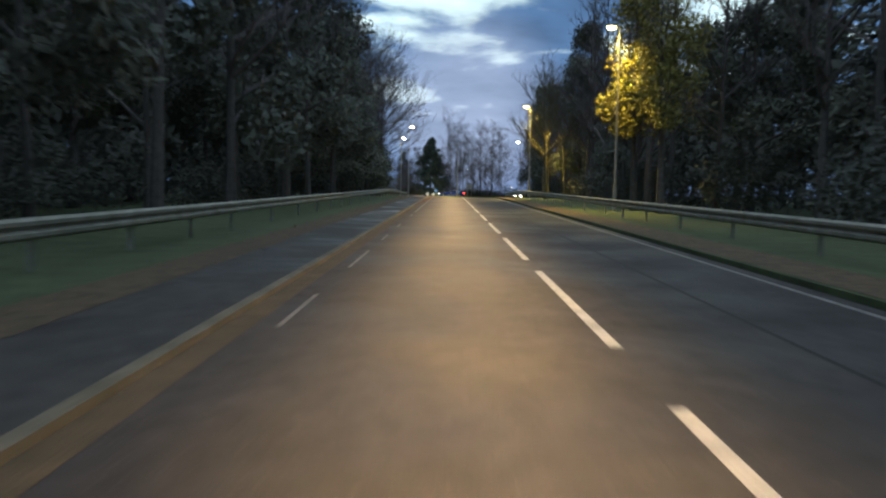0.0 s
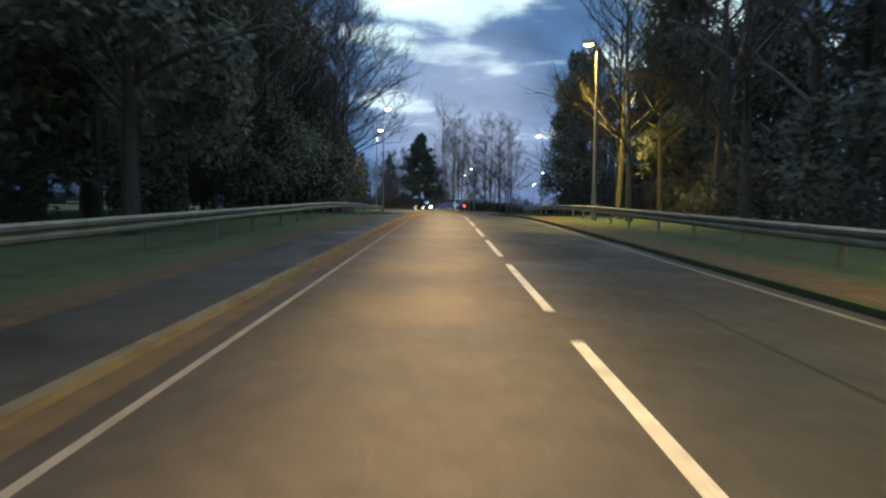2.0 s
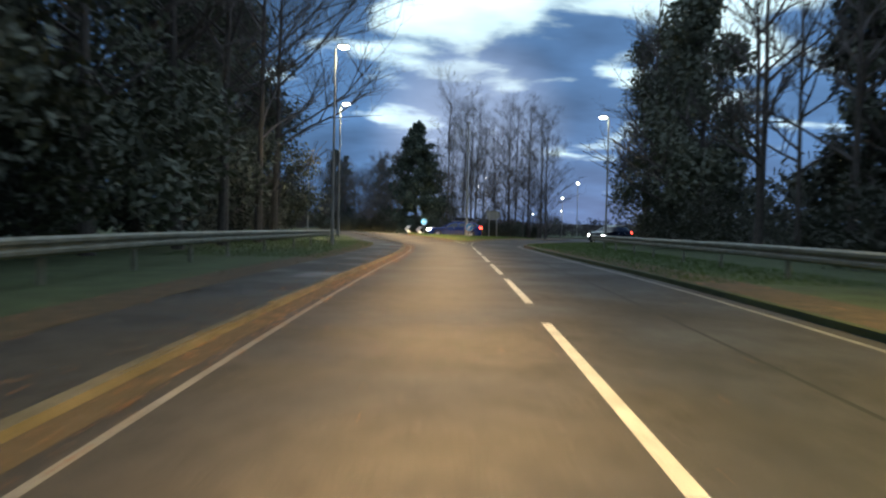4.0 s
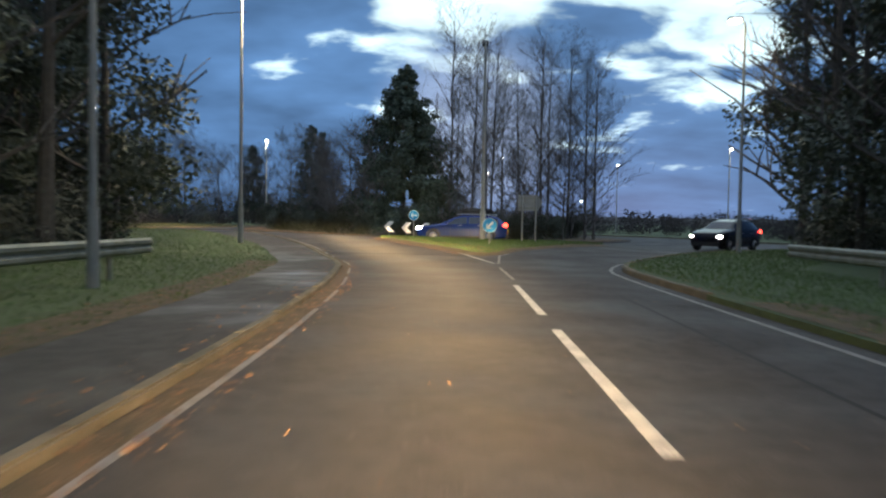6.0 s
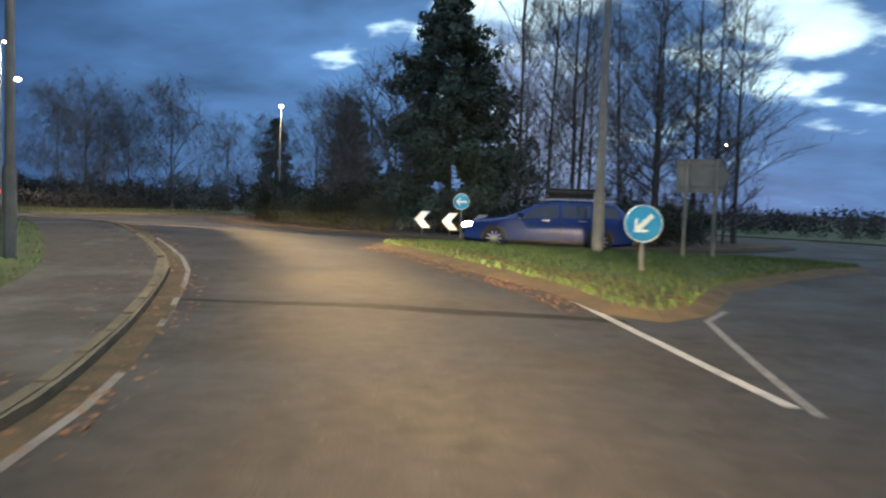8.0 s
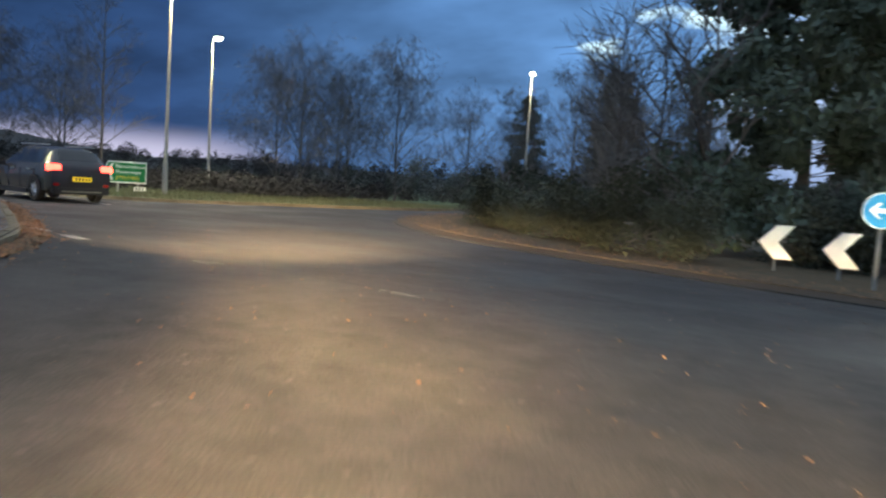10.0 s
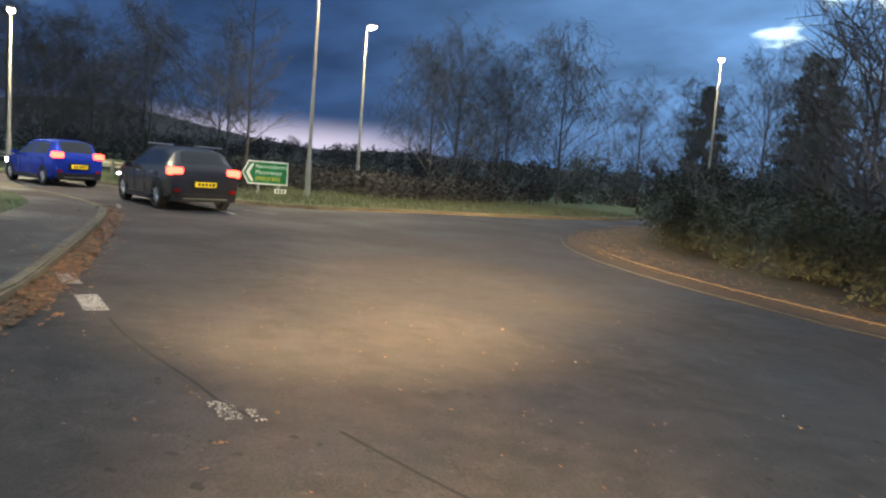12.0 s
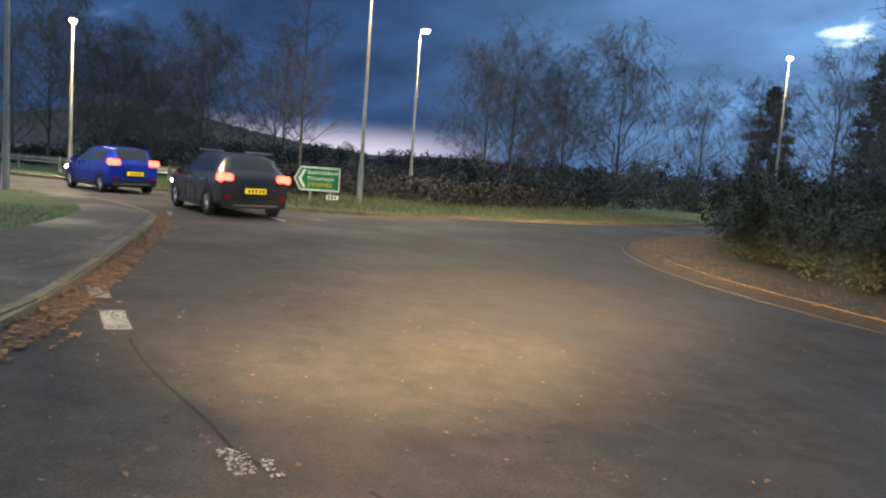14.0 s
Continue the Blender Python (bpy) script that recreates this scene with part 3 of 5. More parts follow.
rnd0 = random.Random(3)
kerb_run("kerb_west", KERB_L, 0.13, "worn concrete kerb edging the footpath", lambda x, y: y > -30 and x > -24, 0.068)
kerb_run("kerb_east", [p for p in KERB_R if p[1] > 4], -0.13, "worn concrete kerb round the verge nose", lambda x, y: y < 24)
kerb_run("kerb_north", OUTER, -0.13, "concrete kerb round the outside of the roundabout", None, 0.11)
kerb_run("kerb_island", isle + isle[:1], 0.10, "low sunken kerb round the central island", None, 0.03, DARK_KERB_MOSS)
lit = ribbon("earth_edge", isle + isle[:1], 0.10, 0.75, 0.028, EARTH, z1=0.100)
tagged(lit, "leaf-strewn earth sloping up from the island's kerb", "earth edge", kind="structure")

# road markings


def mark(line, w, label="worn white painted road line", mat=PAINT):
    return tagged(ribbon("road_marking", line, -w / 2, w / 2, 0.005, mat), label, "road marking", kind="structure")


for k in range(5):
    y1 = 6.69 - 6.27 * k
    mark([(1.27, y1 - 4.85), (1.27, y1)], 0.12, "white centre dash painted on the asphalt")
mark([(1.34, 8.1), (1.30, 10.2), (1.27, 12.4)], 0.09, "worn last dash of the centre line", FADED)
for k in range(-11, 6):
    y1 = -62.9 + 7.493 * k
    mark([(1.25, y1 - 5.7), (1.25, y1)], 0.12, "white centre dash painted on the asphalt")


def edge_gap(y):
    """How far the white edge line lies from the kerb."""
    return 0.55 - 0.22 * max(0, min(1, (y + 35) / 22)) - 0.06 * max(0, min(1, (y - 4) / 6))


edge = [p for p in KERB_L if p[1] < 26.5 and p[0] > -12]
edge_line = [offset_line(edge, -edge_gap(p[1]))[i] for i, p in enumerate(edge)]
cut = len([p for p in edge if p[1] < 2])
old = len([p for p in edge if p[1] < -68])
k = 0
while k < old:
    n_k = rnd0.randint(1, 3)
    mark(edge_line[k:min(k + n_k, old) + 1], 0.055, "worn stretch of a white edge line", FADED)
    k += n_k + rnd0.randint(3, 7)
mark(edge_line[old:cut + 1], 0.075, "faded white edge line beside the gutter", FADED)
for k in range(cut + 1, len(edge_line) - 3, 3):
    mark(edge_line[k:k + (4 if edge_line[k][1] > 12.5 else 3)], 0.07, "worn remnant of a white edge line by the kerb", FADED)
mark(offset_line([p for p in KERB_R if p[1] < 24], 0.33), 0.1, "white edge line on the far side", FADED)
mark(smooth_line([(1.24, 14.45), (0.83, 16.35), (0.03, 19.6)]), 0.11, "white line leading to the splitter island")
mark(smooth_line([(1.34, 14.25), (1.47, 16.3), (1.58, 18.0), (1.98, 18.75)]), 0.085, "worn white line on the far side of the splitter", FADED)
mark(smooth_line([(-25.4, 38.47), (-23.4, 38.12), (-21.45, 37.6)]), 0.14, "white line at the exit's corner")
JOINT = smooth_line([(-4.7, 17.68), (-3.4, 17.8), (-2.4, 17.93), (-1.4, 17.85), (-0.5, 17.84), (0.3, 17.8), (0.62, 17.74)], 0.12)
near_lip, far_lip = [], []
for x, y in JOINT:
    half = 0.05 + 0.13 * max(0.0, 1 - abs(x + 1.3) / 3.2) ** 0.7
    near_lip.append((x, y - half + rnd0.uniform(-0.022, 0.022)))
    far_lip.append((x, y + half + rnd0.uniform(-0.022, 0.022)))
tagged(strip_between("road_joint", near_lip, far_lip, 0.003, PATCH), "dark bitumen joint across the carriageway", "road joint", kind="structure")
tagged(ribbon("road_joint", [(2.95, -170), (2.95, -60), (3.0, 5)], -0.03, 0.03, 0.003, TAR), "dark bitumen seam along the carriageway", "road joint", kind="structure")
mark(smooth_line([(-22.6, 38.75), (-21.6, 39.0)]), 0.12, "short worn white line by the exit", FADED)
mark(smooth_line([(-23.9, 35.95), (-22.8, 35.4)]), 0.1, "short worn white line by the kerb", FADED)
for crack in ([(-11.9, 29.2), (-11.3, 29.0), (-10.74, 28.86), (-10.1, 28.73), (-9.7, 28.62), (-9.3, 28.6)], [(-9.0, 28.82), (-8.4, 28.72), (-7.75, 28.63), (-7.3, 28.42)]):
    tagged(ribbon("road_crack", smooth_line(crack, 0.3), -0.012, 0.012, 0.003, TAR), "dark sealed crack in the asphalt", "road crack", kind="structure")
for gx, gy in ((-13.74, 29.79),):
    d = Vector((0.935, -0.355))
    mark([(gx - d.x * 0.34, gy - d.y * 0.34), (gx + d.x * 0.34, gy + d.y * 0.34)], 0.18, "worn white give-way block", FADED)


def paint_flakes(cx, cy, half_l, half_w, d, n, seed):
    """What is left of a worn dash: flakes of paint between bare stones."""
    r = random.Random(seed)
    V, F = [], []
    for _ in range(n):
        u, v = r.uniform(-half_l, half_l), r.uniform(-half_w, half_w)
        x, y, k, s_, w = cx + d.x * u - d.y * v, cy + d.y * u + d.x * v, len(V), r.uniform(0.003, 0.011), r.uniform(0, 6.28)
        for q in range(5):
            rad = s_ * r.uniform(0.5, 1.3)
            V.append((x + rad * math.cos(w + q * 1.257), y + rad * math.sin(w + q * 1.257), 0.0065 + 0.0015 * r.random()))
        F.append(tuple(range(k, k + 5)))
    return tagged(raw("road_marking", V, F, PAINT), "flaked remains of a white give-way dash", "road marking", kind="structure")


paint_flakes(-9.56, 28.55, 0.15, 0.06, Vector((0.935, -0.355)).normalized(), 130, 51)
paint_flakes(-9.42, 28.63, 0.10, 0.03, Vector((0.95, -0.3)).normalized(), 46, 52)
paint_flakes(-7.2, 28.45, 0.22, 0.07, Vector((1.0, -0.03)).normalized(), 110, 53)
paint_flakes(-13.74, 29.79, 0.34, 0.09, Vector((0.935, -0.355)).normalized(), 420, 54)
paint_flakes(-12.51, 29.38, 0.37, 0.095, Vector((0.935, -0.355)).normalized(), 1500, 55)


# ---- crash barriers ----
def crash_barrier(line, label):
    base = new("crash_barrier")
    prof = [(0.0, 0.42), (0.055, 0.47), (0.055, 0.53), (0.0, 0.57), (0.0, 0.60), (0.055, 0.64), (0.055, 0.70), (0.0, 0.75)]
    pts = [Vector((x, y, 0)) for x, y in line]
    verts, faces = [], []
    for i, p in enumerate(pts):
        t = (pts[min(i + 1, len(pts) - 1)] - pts[max(i - 1, 0)]).normalized()
        nrm = Vector((t.y, -t.x, 0))
        for side in (0, 1):
            for o, z in prof:
                q = p + nrm * (o - side * 0.006)
                verts.append((q.x, q.y, z + 0.1))
    w = len(prof) * 2
    for i in range(len(pts) - 1):
        for s in (0, 1):
            for j in range(len(prof) - 1):
                a = i * w + s * len(prof) + j
                f = (a, a + w, a + w + 1, a + 1)
                faces.append(f if s == 0 else f[::-1])
    raw("rail", verts, faces, STEEL, base)
    pm = None
    d = 0.0
    for i in range(1, len(pts)):
        d += (pts[i] - pts[i - 1]).length
        if d >= 3.2:
            d = 0
            if pm is None:
                bm = bmesh.new()
                box(bm, -0.03, 0.03, -0.06, 0.06, 0.0, 0.80)
                po = part("post", bm, STEEL, base)
                pm = po.data
            else:
                po = new("post", pm)
                po.parent = base
            t = (pts[i] - pts[i - 1]).normalized()
            po.location = pts[i] + Vector((-t.y, t.x, 0)) * 0.10
            po.location.z = 0.05
    return tagged(base, label, "crash barrier")


RAIL_L = smooth_line([(-6.3, -150), (-6.2, -60), (-6.4, -30), (-6.7, -5), (-6.55, 7.2)], 1.6)
RAIL_R = smooth_line([(8.6, 10.6), (8.2, 3.7), (7.7, -12), (7.3, -40), (7.1, -70), (7.1, -150)], 1.6)
crash_barrier(RAIL_L, "galvanised steel crash barrier along the wooded verge")
crash_barrier(RAIL_R, "galvanised steel crash barrier before the trees")


# ---- street lamps ----
GOLD = (1.0, 0.72, 0.16)


def street_lamp(x, y, h, toward, lit=True, power=1.0, color=(1.0, 0.80, 0.42), double=False, thin=1.0):
    """A tapered column with one short bracket and a flat lantern; toward: the yaw (degrees) of its arm."""
    base = new("street_lamp")
    base.location = (x, y, 0.05)
    base.rotation_euler = (0, 0, radians(toward))
    bm = bmesh.new()
    tube(bm, (0, 0, 0), (0, 0, 1.4), 0.105 * thin, 0.10 * thin, 10)
    tube(bm, (0, 0, 1.4), (0, 0, h - 0.15), 0.075 * thin, 0.045 * thin, 10)
    part("column", bm, GREY_POLE, base)
    bm = bmesh.new()
    tube(bm, (0, 0, h - 0.2), (0, 0.06, h - 0.02), 0.042, 0.036, 8)
    tube(bm, (0, 0.06, h - 0.02), (0, 0.22, h + 0.06), 0.036, 0.03, 8)
    part("bracket", bm, GREY_POLE, base)
    bm = bmesh.new()
    box(bm, -0.15, 0.15, 0.12, 0.72, h + 0.02, h + 0.13)
    bmesh.ops.bevel(bm, geom=bm.edges[:], offset=0.03, segments=2, affect="EDGES")
    part("lantern", bm, GREY_POLE, base)
    bm = bmesh.new()
    bmesh.ops.create_uvsphere(bm, u_segments=18, v_segments=10, radius=1.0)
    for v in bm.verts:
        v.co = Vector((v.co.x * 0.145, 0.43 + v.co.y * 0.25, h + 0.012 + min(v.co.z, 0.0) * 0.13))
    part("lamp_glass", bm, (GOLD_GLOW if color is GOLD else LAMP_GLOW) if lit else BLACK, base, "glowing lamp glass" if lit else "")
    if lit and power > 0:
        d = Vector((-math.sin(radians(toward)), math.cos(radians(toward)), 0)) * 0.43
        lamp_light("SPOT", "lamp_light", Matrix.Translation((x + d.x, y + d.y, h - 0.08)), LAMP_POWER * power, color, 0.12, 140, 0.8)
    return tagged(base, "tall grey tapered street lamp, lit at dusk" if lit else "tall grey street lamp column, unlit", "street lamp", "street lamps")


WARM = (1.0, 0.82, 0.54)
street_lamp(8.5, -66, 9.6, 90, power=6.5, color=GOLD)
street_lamp(7.75, -31.1, 9.1, 90, power=9.5, color=GOLD, thin=1.3)
street_lamp(-6.2, 4.0, 10.3, -90, power=1.6, color=WARM)
street_lamp(-8.35, 19.9, 9.7, -90, power=4.5, color=WARM)
street_lamp(12.0, 23.0, 9.8, 90, power=0.8, color=WARM)
street_lamp(1.24, 26.33, 9.3, 0, lit=False, thin=1.35)
for x, y, h, tw, p in ((-20.5, 70.3, 9.0, 200, 2.4), (-27.1, 45.1, 8.6, -90, 3.6), (-32.0, 52.8, 8.0, -100, 3.6), (-39.6, 39.9, 6.5, -112, 5.0), (-30.0, 34.3, 10.1, -20, 3.0), (-3.2, 81.0, 8.8, 180, 0.4), (5.1, 77.6, 8.7, 180, 0.4), (20.6, 87.5, 8.8, 180, 0.0), (29.1, 71.4, 9.4, 180, 0.5), (20.6, 104, 7, 180, 0), (33, 190, 7, 180, 0), (26, 205, 6, 180, 0), (5, 116, 9.5, 180, 0)):
    street_lamp(x, y, h, tw, power=p, color=WARM)


# ---- signs ----
def disc(bm, r, y0, y1, n=40):
    lo = [bm.verts.new((r * math.cos(2 * math.pi * k / n), y0, r * math.sin(2 * math.pi * k / n))) for k in range(n)]
    hi = [bm.verts.new((v.co.x, y1, v.co.z)) for v in lo]
    bm.faces.new(lo)
    bm.faces.new(hi[::-1])
    for k in range(n):
        bm.faces.new((lo[(k + 1) % n], lo[k], hi[k], hi[(k + 1) % n]))


def plate(bm, pts, y0, y1):
    """A plate standing in the x-z plane, its front at y0."""
    lo = [bm.verts.new((x, y0, z)) for x, z in pts]
    hi = [bm.verts.new((x, y1, z)) for x, z in pts]
    n = len(pts)
    bm.faces.new(lo)
    bm.faces.new(hi[::-1])
    for k in range(n):
        bm.faces.new((lo[(k + 1) % n], lo[k], hi[k], hi[(k + 1) % n]))


def arrow_sign(x, y, z, d, turn, yaw, label, foot=0.1):
    """A round blue sign with a white arrow, on a post. turn: degrees from pointing left, towards down."""
    base = new("arrow_sign")
    base.location = (x, y, foot)
    base.rotation_euler = (0, 0, radians(yaw))
    zc = z - foot
    r = d / 2
    bm = bmesh.new(); disc(bm, r, -0.012, 0.012)
    for v in bm.verts: v.co.z += zc
    part("rim", bm, SIGN_WHITE, base, "white border")
    bm = bmesh.new(); disc(bm, r * 0.93, -0.017, -0.013)
    for v in bm.verts: v.co.z += zc
    part("face", bm, SIGN_BLUE, base, "blue reflective face")
    bm = bmesh.new()
    pts = [(-0.66, 0), (-0.2, 0.44), (-0.02, 0.44), (-0.30, 0.13), (0.64, 0.13), (0.64, -0.13), (-0.30, -0.13), (-0.02, -0.44), (-0.2, -0.44)]
    ca, sa = math.cos(radians(turn)), math.sin(radians(turn))
    plate(bm, [((px * ca - pz * sa) * r, (px * sa + pz * ca) * r + zc) for px, pz in pts][::-1], -0.022, -0.018)
    part("arrow", bm, SIGN_WHITE, base, "white arrow")
    bm = bmesh.new(); tube(bm, (0, 0.05, 0), (0, 0.05, zc + r * 0.7), 0.038, 0.038, 10)
    part("post", bm, GREY_POLE, base)
    return tagged(base, label, "road sign")


arrow_sign(1.35, 21.17, 0.84, 0.6, 45, 0, "blue round sign with a slanting white arrow, short post")
arrow_sign(-2.7, 37.7, 1.50, 0.64, 0, 0, "blue round sign with a white arrow above the chevrons")


def chevron(x, y, z, yaw):
    base = new("chevron_sign")
    base.location = (x, y, 0.12)
    base.rotation_euler = (0, 0, radians(yaw))
    zc = z - 0.12
    bm = bmesh.new()
    plate(bm, [(-0.345, zc), (-0.03, zc - 0.35), (0.34, zc - 0.35), (0.045, zc), (0.34, zc + 0.35), (-0.03, zc + 0.35)], -0.006, 0.010)
    part("backing", bm, SIGN_BACK, base, "grey backing plate")
    bm = bmesh.new()
    plate(bm, [(-0.33, zc), (-0.02, zc - 0.335), (0.32, zc - 0.335), (0.03, zc), (0.32, zc + 0.335), (-0.02, zc + 0.335)], -0.012, -0.007)
    part("chevron", bm, SIGN_WHITE, base, "white reflective chevron")
    bm = bmesh.new(); tube(bm, (0, 0.05, 0), (0, 0.05, zc + 0.2), 0.03, 0.03, 8)
    part("post", bm, GREY_POLE, base)
    return tagged(base, "white reflective chevron plate on a short grey post", "road sign", "chevrons on the island")


chevron(-4.35, 39.0, 0.70, 8)
chevron(-3.2, 38.65, 0.69, 8)
chevron(-2.0, 37.9, 0.71, 8)


# ---- trees ----
def branch_mesh(rnd, height, lean, spread, limbs, levels, droop=0.0, start=0.25, density=(5, 4, 3), fine=1.0, rise=0.45):
    """Limbs and twigs of a bare tree: vertices and faces."""
    V, F = [], []

    def seg(a, b, ra, rb, n=4):
        d = (b - a)
        if d.length < 1e-4:
            return
        d.normalize()
        u = d.orthogonal().normalized()
        w = d.cross(u)
        i0 = len(V)
        for c, r in ((a, ra), (b, rb)):
            for k in range(n):
                V.append(tuple(c + (u * math.cos(2 * math.pi * k / n) + w * math.sin(2 * math.pi * k / n)) * r))
        for k in range(n):
            F.append((i0 + k, i0 + (k + 1) % n, i0 + n + (k + 1) % n, i0 + n + k))

    def grow(p, d, length, r, lev):
        n = (3, 2, 2, 1, 1)[lev]
        q = p.copy()
        pts = [q.copy()]
        for s in range(n):
            d = (d + Vector((rnd.uniform(-1, 1), rnd.uniform(-1, 1), rnd.uniform(-0.6, 0.9) - droop * (lev + 1))) * 0.22).normalized()
            e = q + d * length / n
            seg(q, e, r * (1 - s / n * 0.6), r * (1 - (s + 1) / n * 0.6), 4 if lev < 2 else 3)
            q = e
            pts.append(q.copy())
        if lev >= levels:
            return
        for c in range(density[min(lev, len(density) - 1)]):
            t = rnd.uniform(0.25, 1.0)
            i = min(int(t * n), n - 1)
            o = pts[i].lerp(pts[i + 1], t * n - i)
            side = Vector((rnd.uniform(-1, 1), rnd.uniform(-1, 1), rnd.uniform(-0.2, 0.8))).normalized()
            grow(o, (d * 0.8 + side * 0.9).normalized(), length * rnd.uniform(0.4, 0.65), r * 0.45, lev + 1)

    for k in range(limbs):
        t = start + (1 - start) * (k + rnd.random()) / limbs
        o = Vector((lean[0] * t * height, lean[1] * t * height, t * height * 0.97))
        a = rnd.uniform(0, 2 * math.pi)
        up = rise + 0.8 * t
        d = Vector((math.cos(a), math.sin(a), up)).normalized()
        grow(o, d, spread * (1.15 - 0.7 * t) * rnd.uniform(0.7, 1.2), (0.012 * height * (1.1 - 0.8 * t) * 0.5 + 0.012) * fine, 0)
    return V, F


def trunk_mesh(bm, rnd, height, r, lean, n=8):
    p = Vector((0, 0, -0.2))
    k = 6
    prev = None
    for i in range(k + 1):
        t = i / k
        c = Vector((lean[0] * t * height + rnd.uniform(-0.1, 0.1) * t, lean[1] * t * height + rnd.uniform(-0.1, 0.1) * t, t * height - 0.15))
        rr = r * (1.25 if i == 0 else 1.0 - 0.86 * t)
        ring = [bm.verts.new(c + Vector((math.cos(2 * math.pi * j / n), math.sin(2 * math.pi * j / n), 0)) * rr * rnd.uniform(0.92, 1.08)) for j in range(n)]
        if prev:
            for j in range(n):
                bm.faces.new((prev[j], prev[(j + 1) % n], ring[(j + 1) % n], ring[j]))
        prev = ring
    bm.faces.new(prev)


def twig_spray(rnd, tips, n, hang):
    """The finest twigs of a crown: thin slivers that spring from the branches' points, hanging or rising outwards."""
    V, F = [], []
    for _ in range(n):
        p = Vector(rnd.choice(tips))
        a = math.atan2(p.y, p.x)
        d = Vector((math.cos(a) * 0.6 + rnd.uniform(-0.7, 0.7), math.sin(a) * 0.6 + rnd.uniform(-0.7, 0.7), rnd.uniform(-0.3, 1.2) - 1.6 * hang)).normalized()
        w = d.orthogonal().normalized() * rnd.uniform(0.006, 0.013)
        e = p + d * rnd.uniform(0.35, 1.0)
        i = len(V)
        V += [tuple(p - w), tuple(p + w), tuple(e + w * 0.4), tuple(e - w * 0.4)]
        F.append((i, i + 1, i + 2, i + 3))
    return V, F


def bare_tree(seed, height, spread, limbs=14, levels=3, r=0.16, bark=BARK, droop=0.0, start=0.25, density=(5, 4, 3), label="bare winter tree with fine twigs", crown="crown", fine=1.0, rise=0.45, spray=0):
    rnd = random.Random(seed)
    lean = (rnd.uniform(-0.03, 0.03), rnd.uniform(-0.03, 0.03))
    base = new("bare_tree")
    bm = bmesh.new(); trunk_mesh(bm, rnd, height, r, lean)
    part("trunk", bm, bark, base)
    V, F = branch_mesh(rnd, height, lean, spread, limbs, levels, droop, start, density, fine, rise)
    if spray:
        v2, f2 = twig_spray(rnd, V, spray, droop * 5)
        k = len(V)
        V, F = V + v2, F + [tuple(i + k for i in f) for f in f2]
    raw(crown, V, F, TWIG if bark is BARK else bark, base)
    return tagged(base, label, "tree", "trees")


def leaf_quads(rnd, centres, n, size):
    """Small folded leaf clumps scattered through balls given as (centre, radius)."""
    V, F = [], []
    for _ in range(n):
        c, rad = rnd.choice(centres)
        d = Vector((rnd.gauss(0, 1), rnd.gauss(0, 1), rnd.gauss(0, 1))).normalized()
        p = Vector(c) + d * rad * (rnd.random() ** 0.45)
        u = Vector((rnd.uniform(-1, 1), rnd.uniform(-1, 1), rnd.uniform(-1, 1))).normalized()
        w = u.orthogonal().normalized()
        s = size * rnd.uniform(0.5, 1.3)
        i = len(V)
        V += [tuple(p - u * s), tuple(p + w * s * 0.5 + u * s * 0.1), tuple(p + u * s), tuple(p - w * s * 0.5 - u * s * 0.1)]
        F.append((i, i + 1, i + 2, i + 3))
    return V, F


def leafy_tree(seed, height, width, n=3500, size=0.28, label="dark evergreen tree in the roadside wood", mat=LEAF, start=0.15):
    rnd = random.Random(seed)
    base = new("tree")
    bm = bmesh.new(); trunk_mesh(bm, rnd, height * 0.93, 0.2, (rnd.uniform(-0.02, 0.02), 0))
    part("trunk", bm, BARK, base)
    balls = []
    for k in range(26):
        t = start + (1 - start) * rnd.random()
        a = rnd.uniform(0, 2 * math.pi)
        rr = width * 0.5 * (1.0 - 0.65 * t) * rnd.uniform(0.3, 1.0)
        balls.append(((math.cos(a) * rr, math.sin(a) * rr, t * height), width * rnd.uniform(0.12, 0.22)))
    V, F = leaf_quads(rnd, balls, n, size)
    raw("crown", V, F, mat, base)
    V, F = branch_mesh(rnd, height * 0.95, (0, 0), width * 0.55, 16, 1, 0, start, (4, 3))
    tagged(raw("branchwork", V, F, TWIG, base), kind="stuff")
    return tagged(base, label, "tree", "trees")


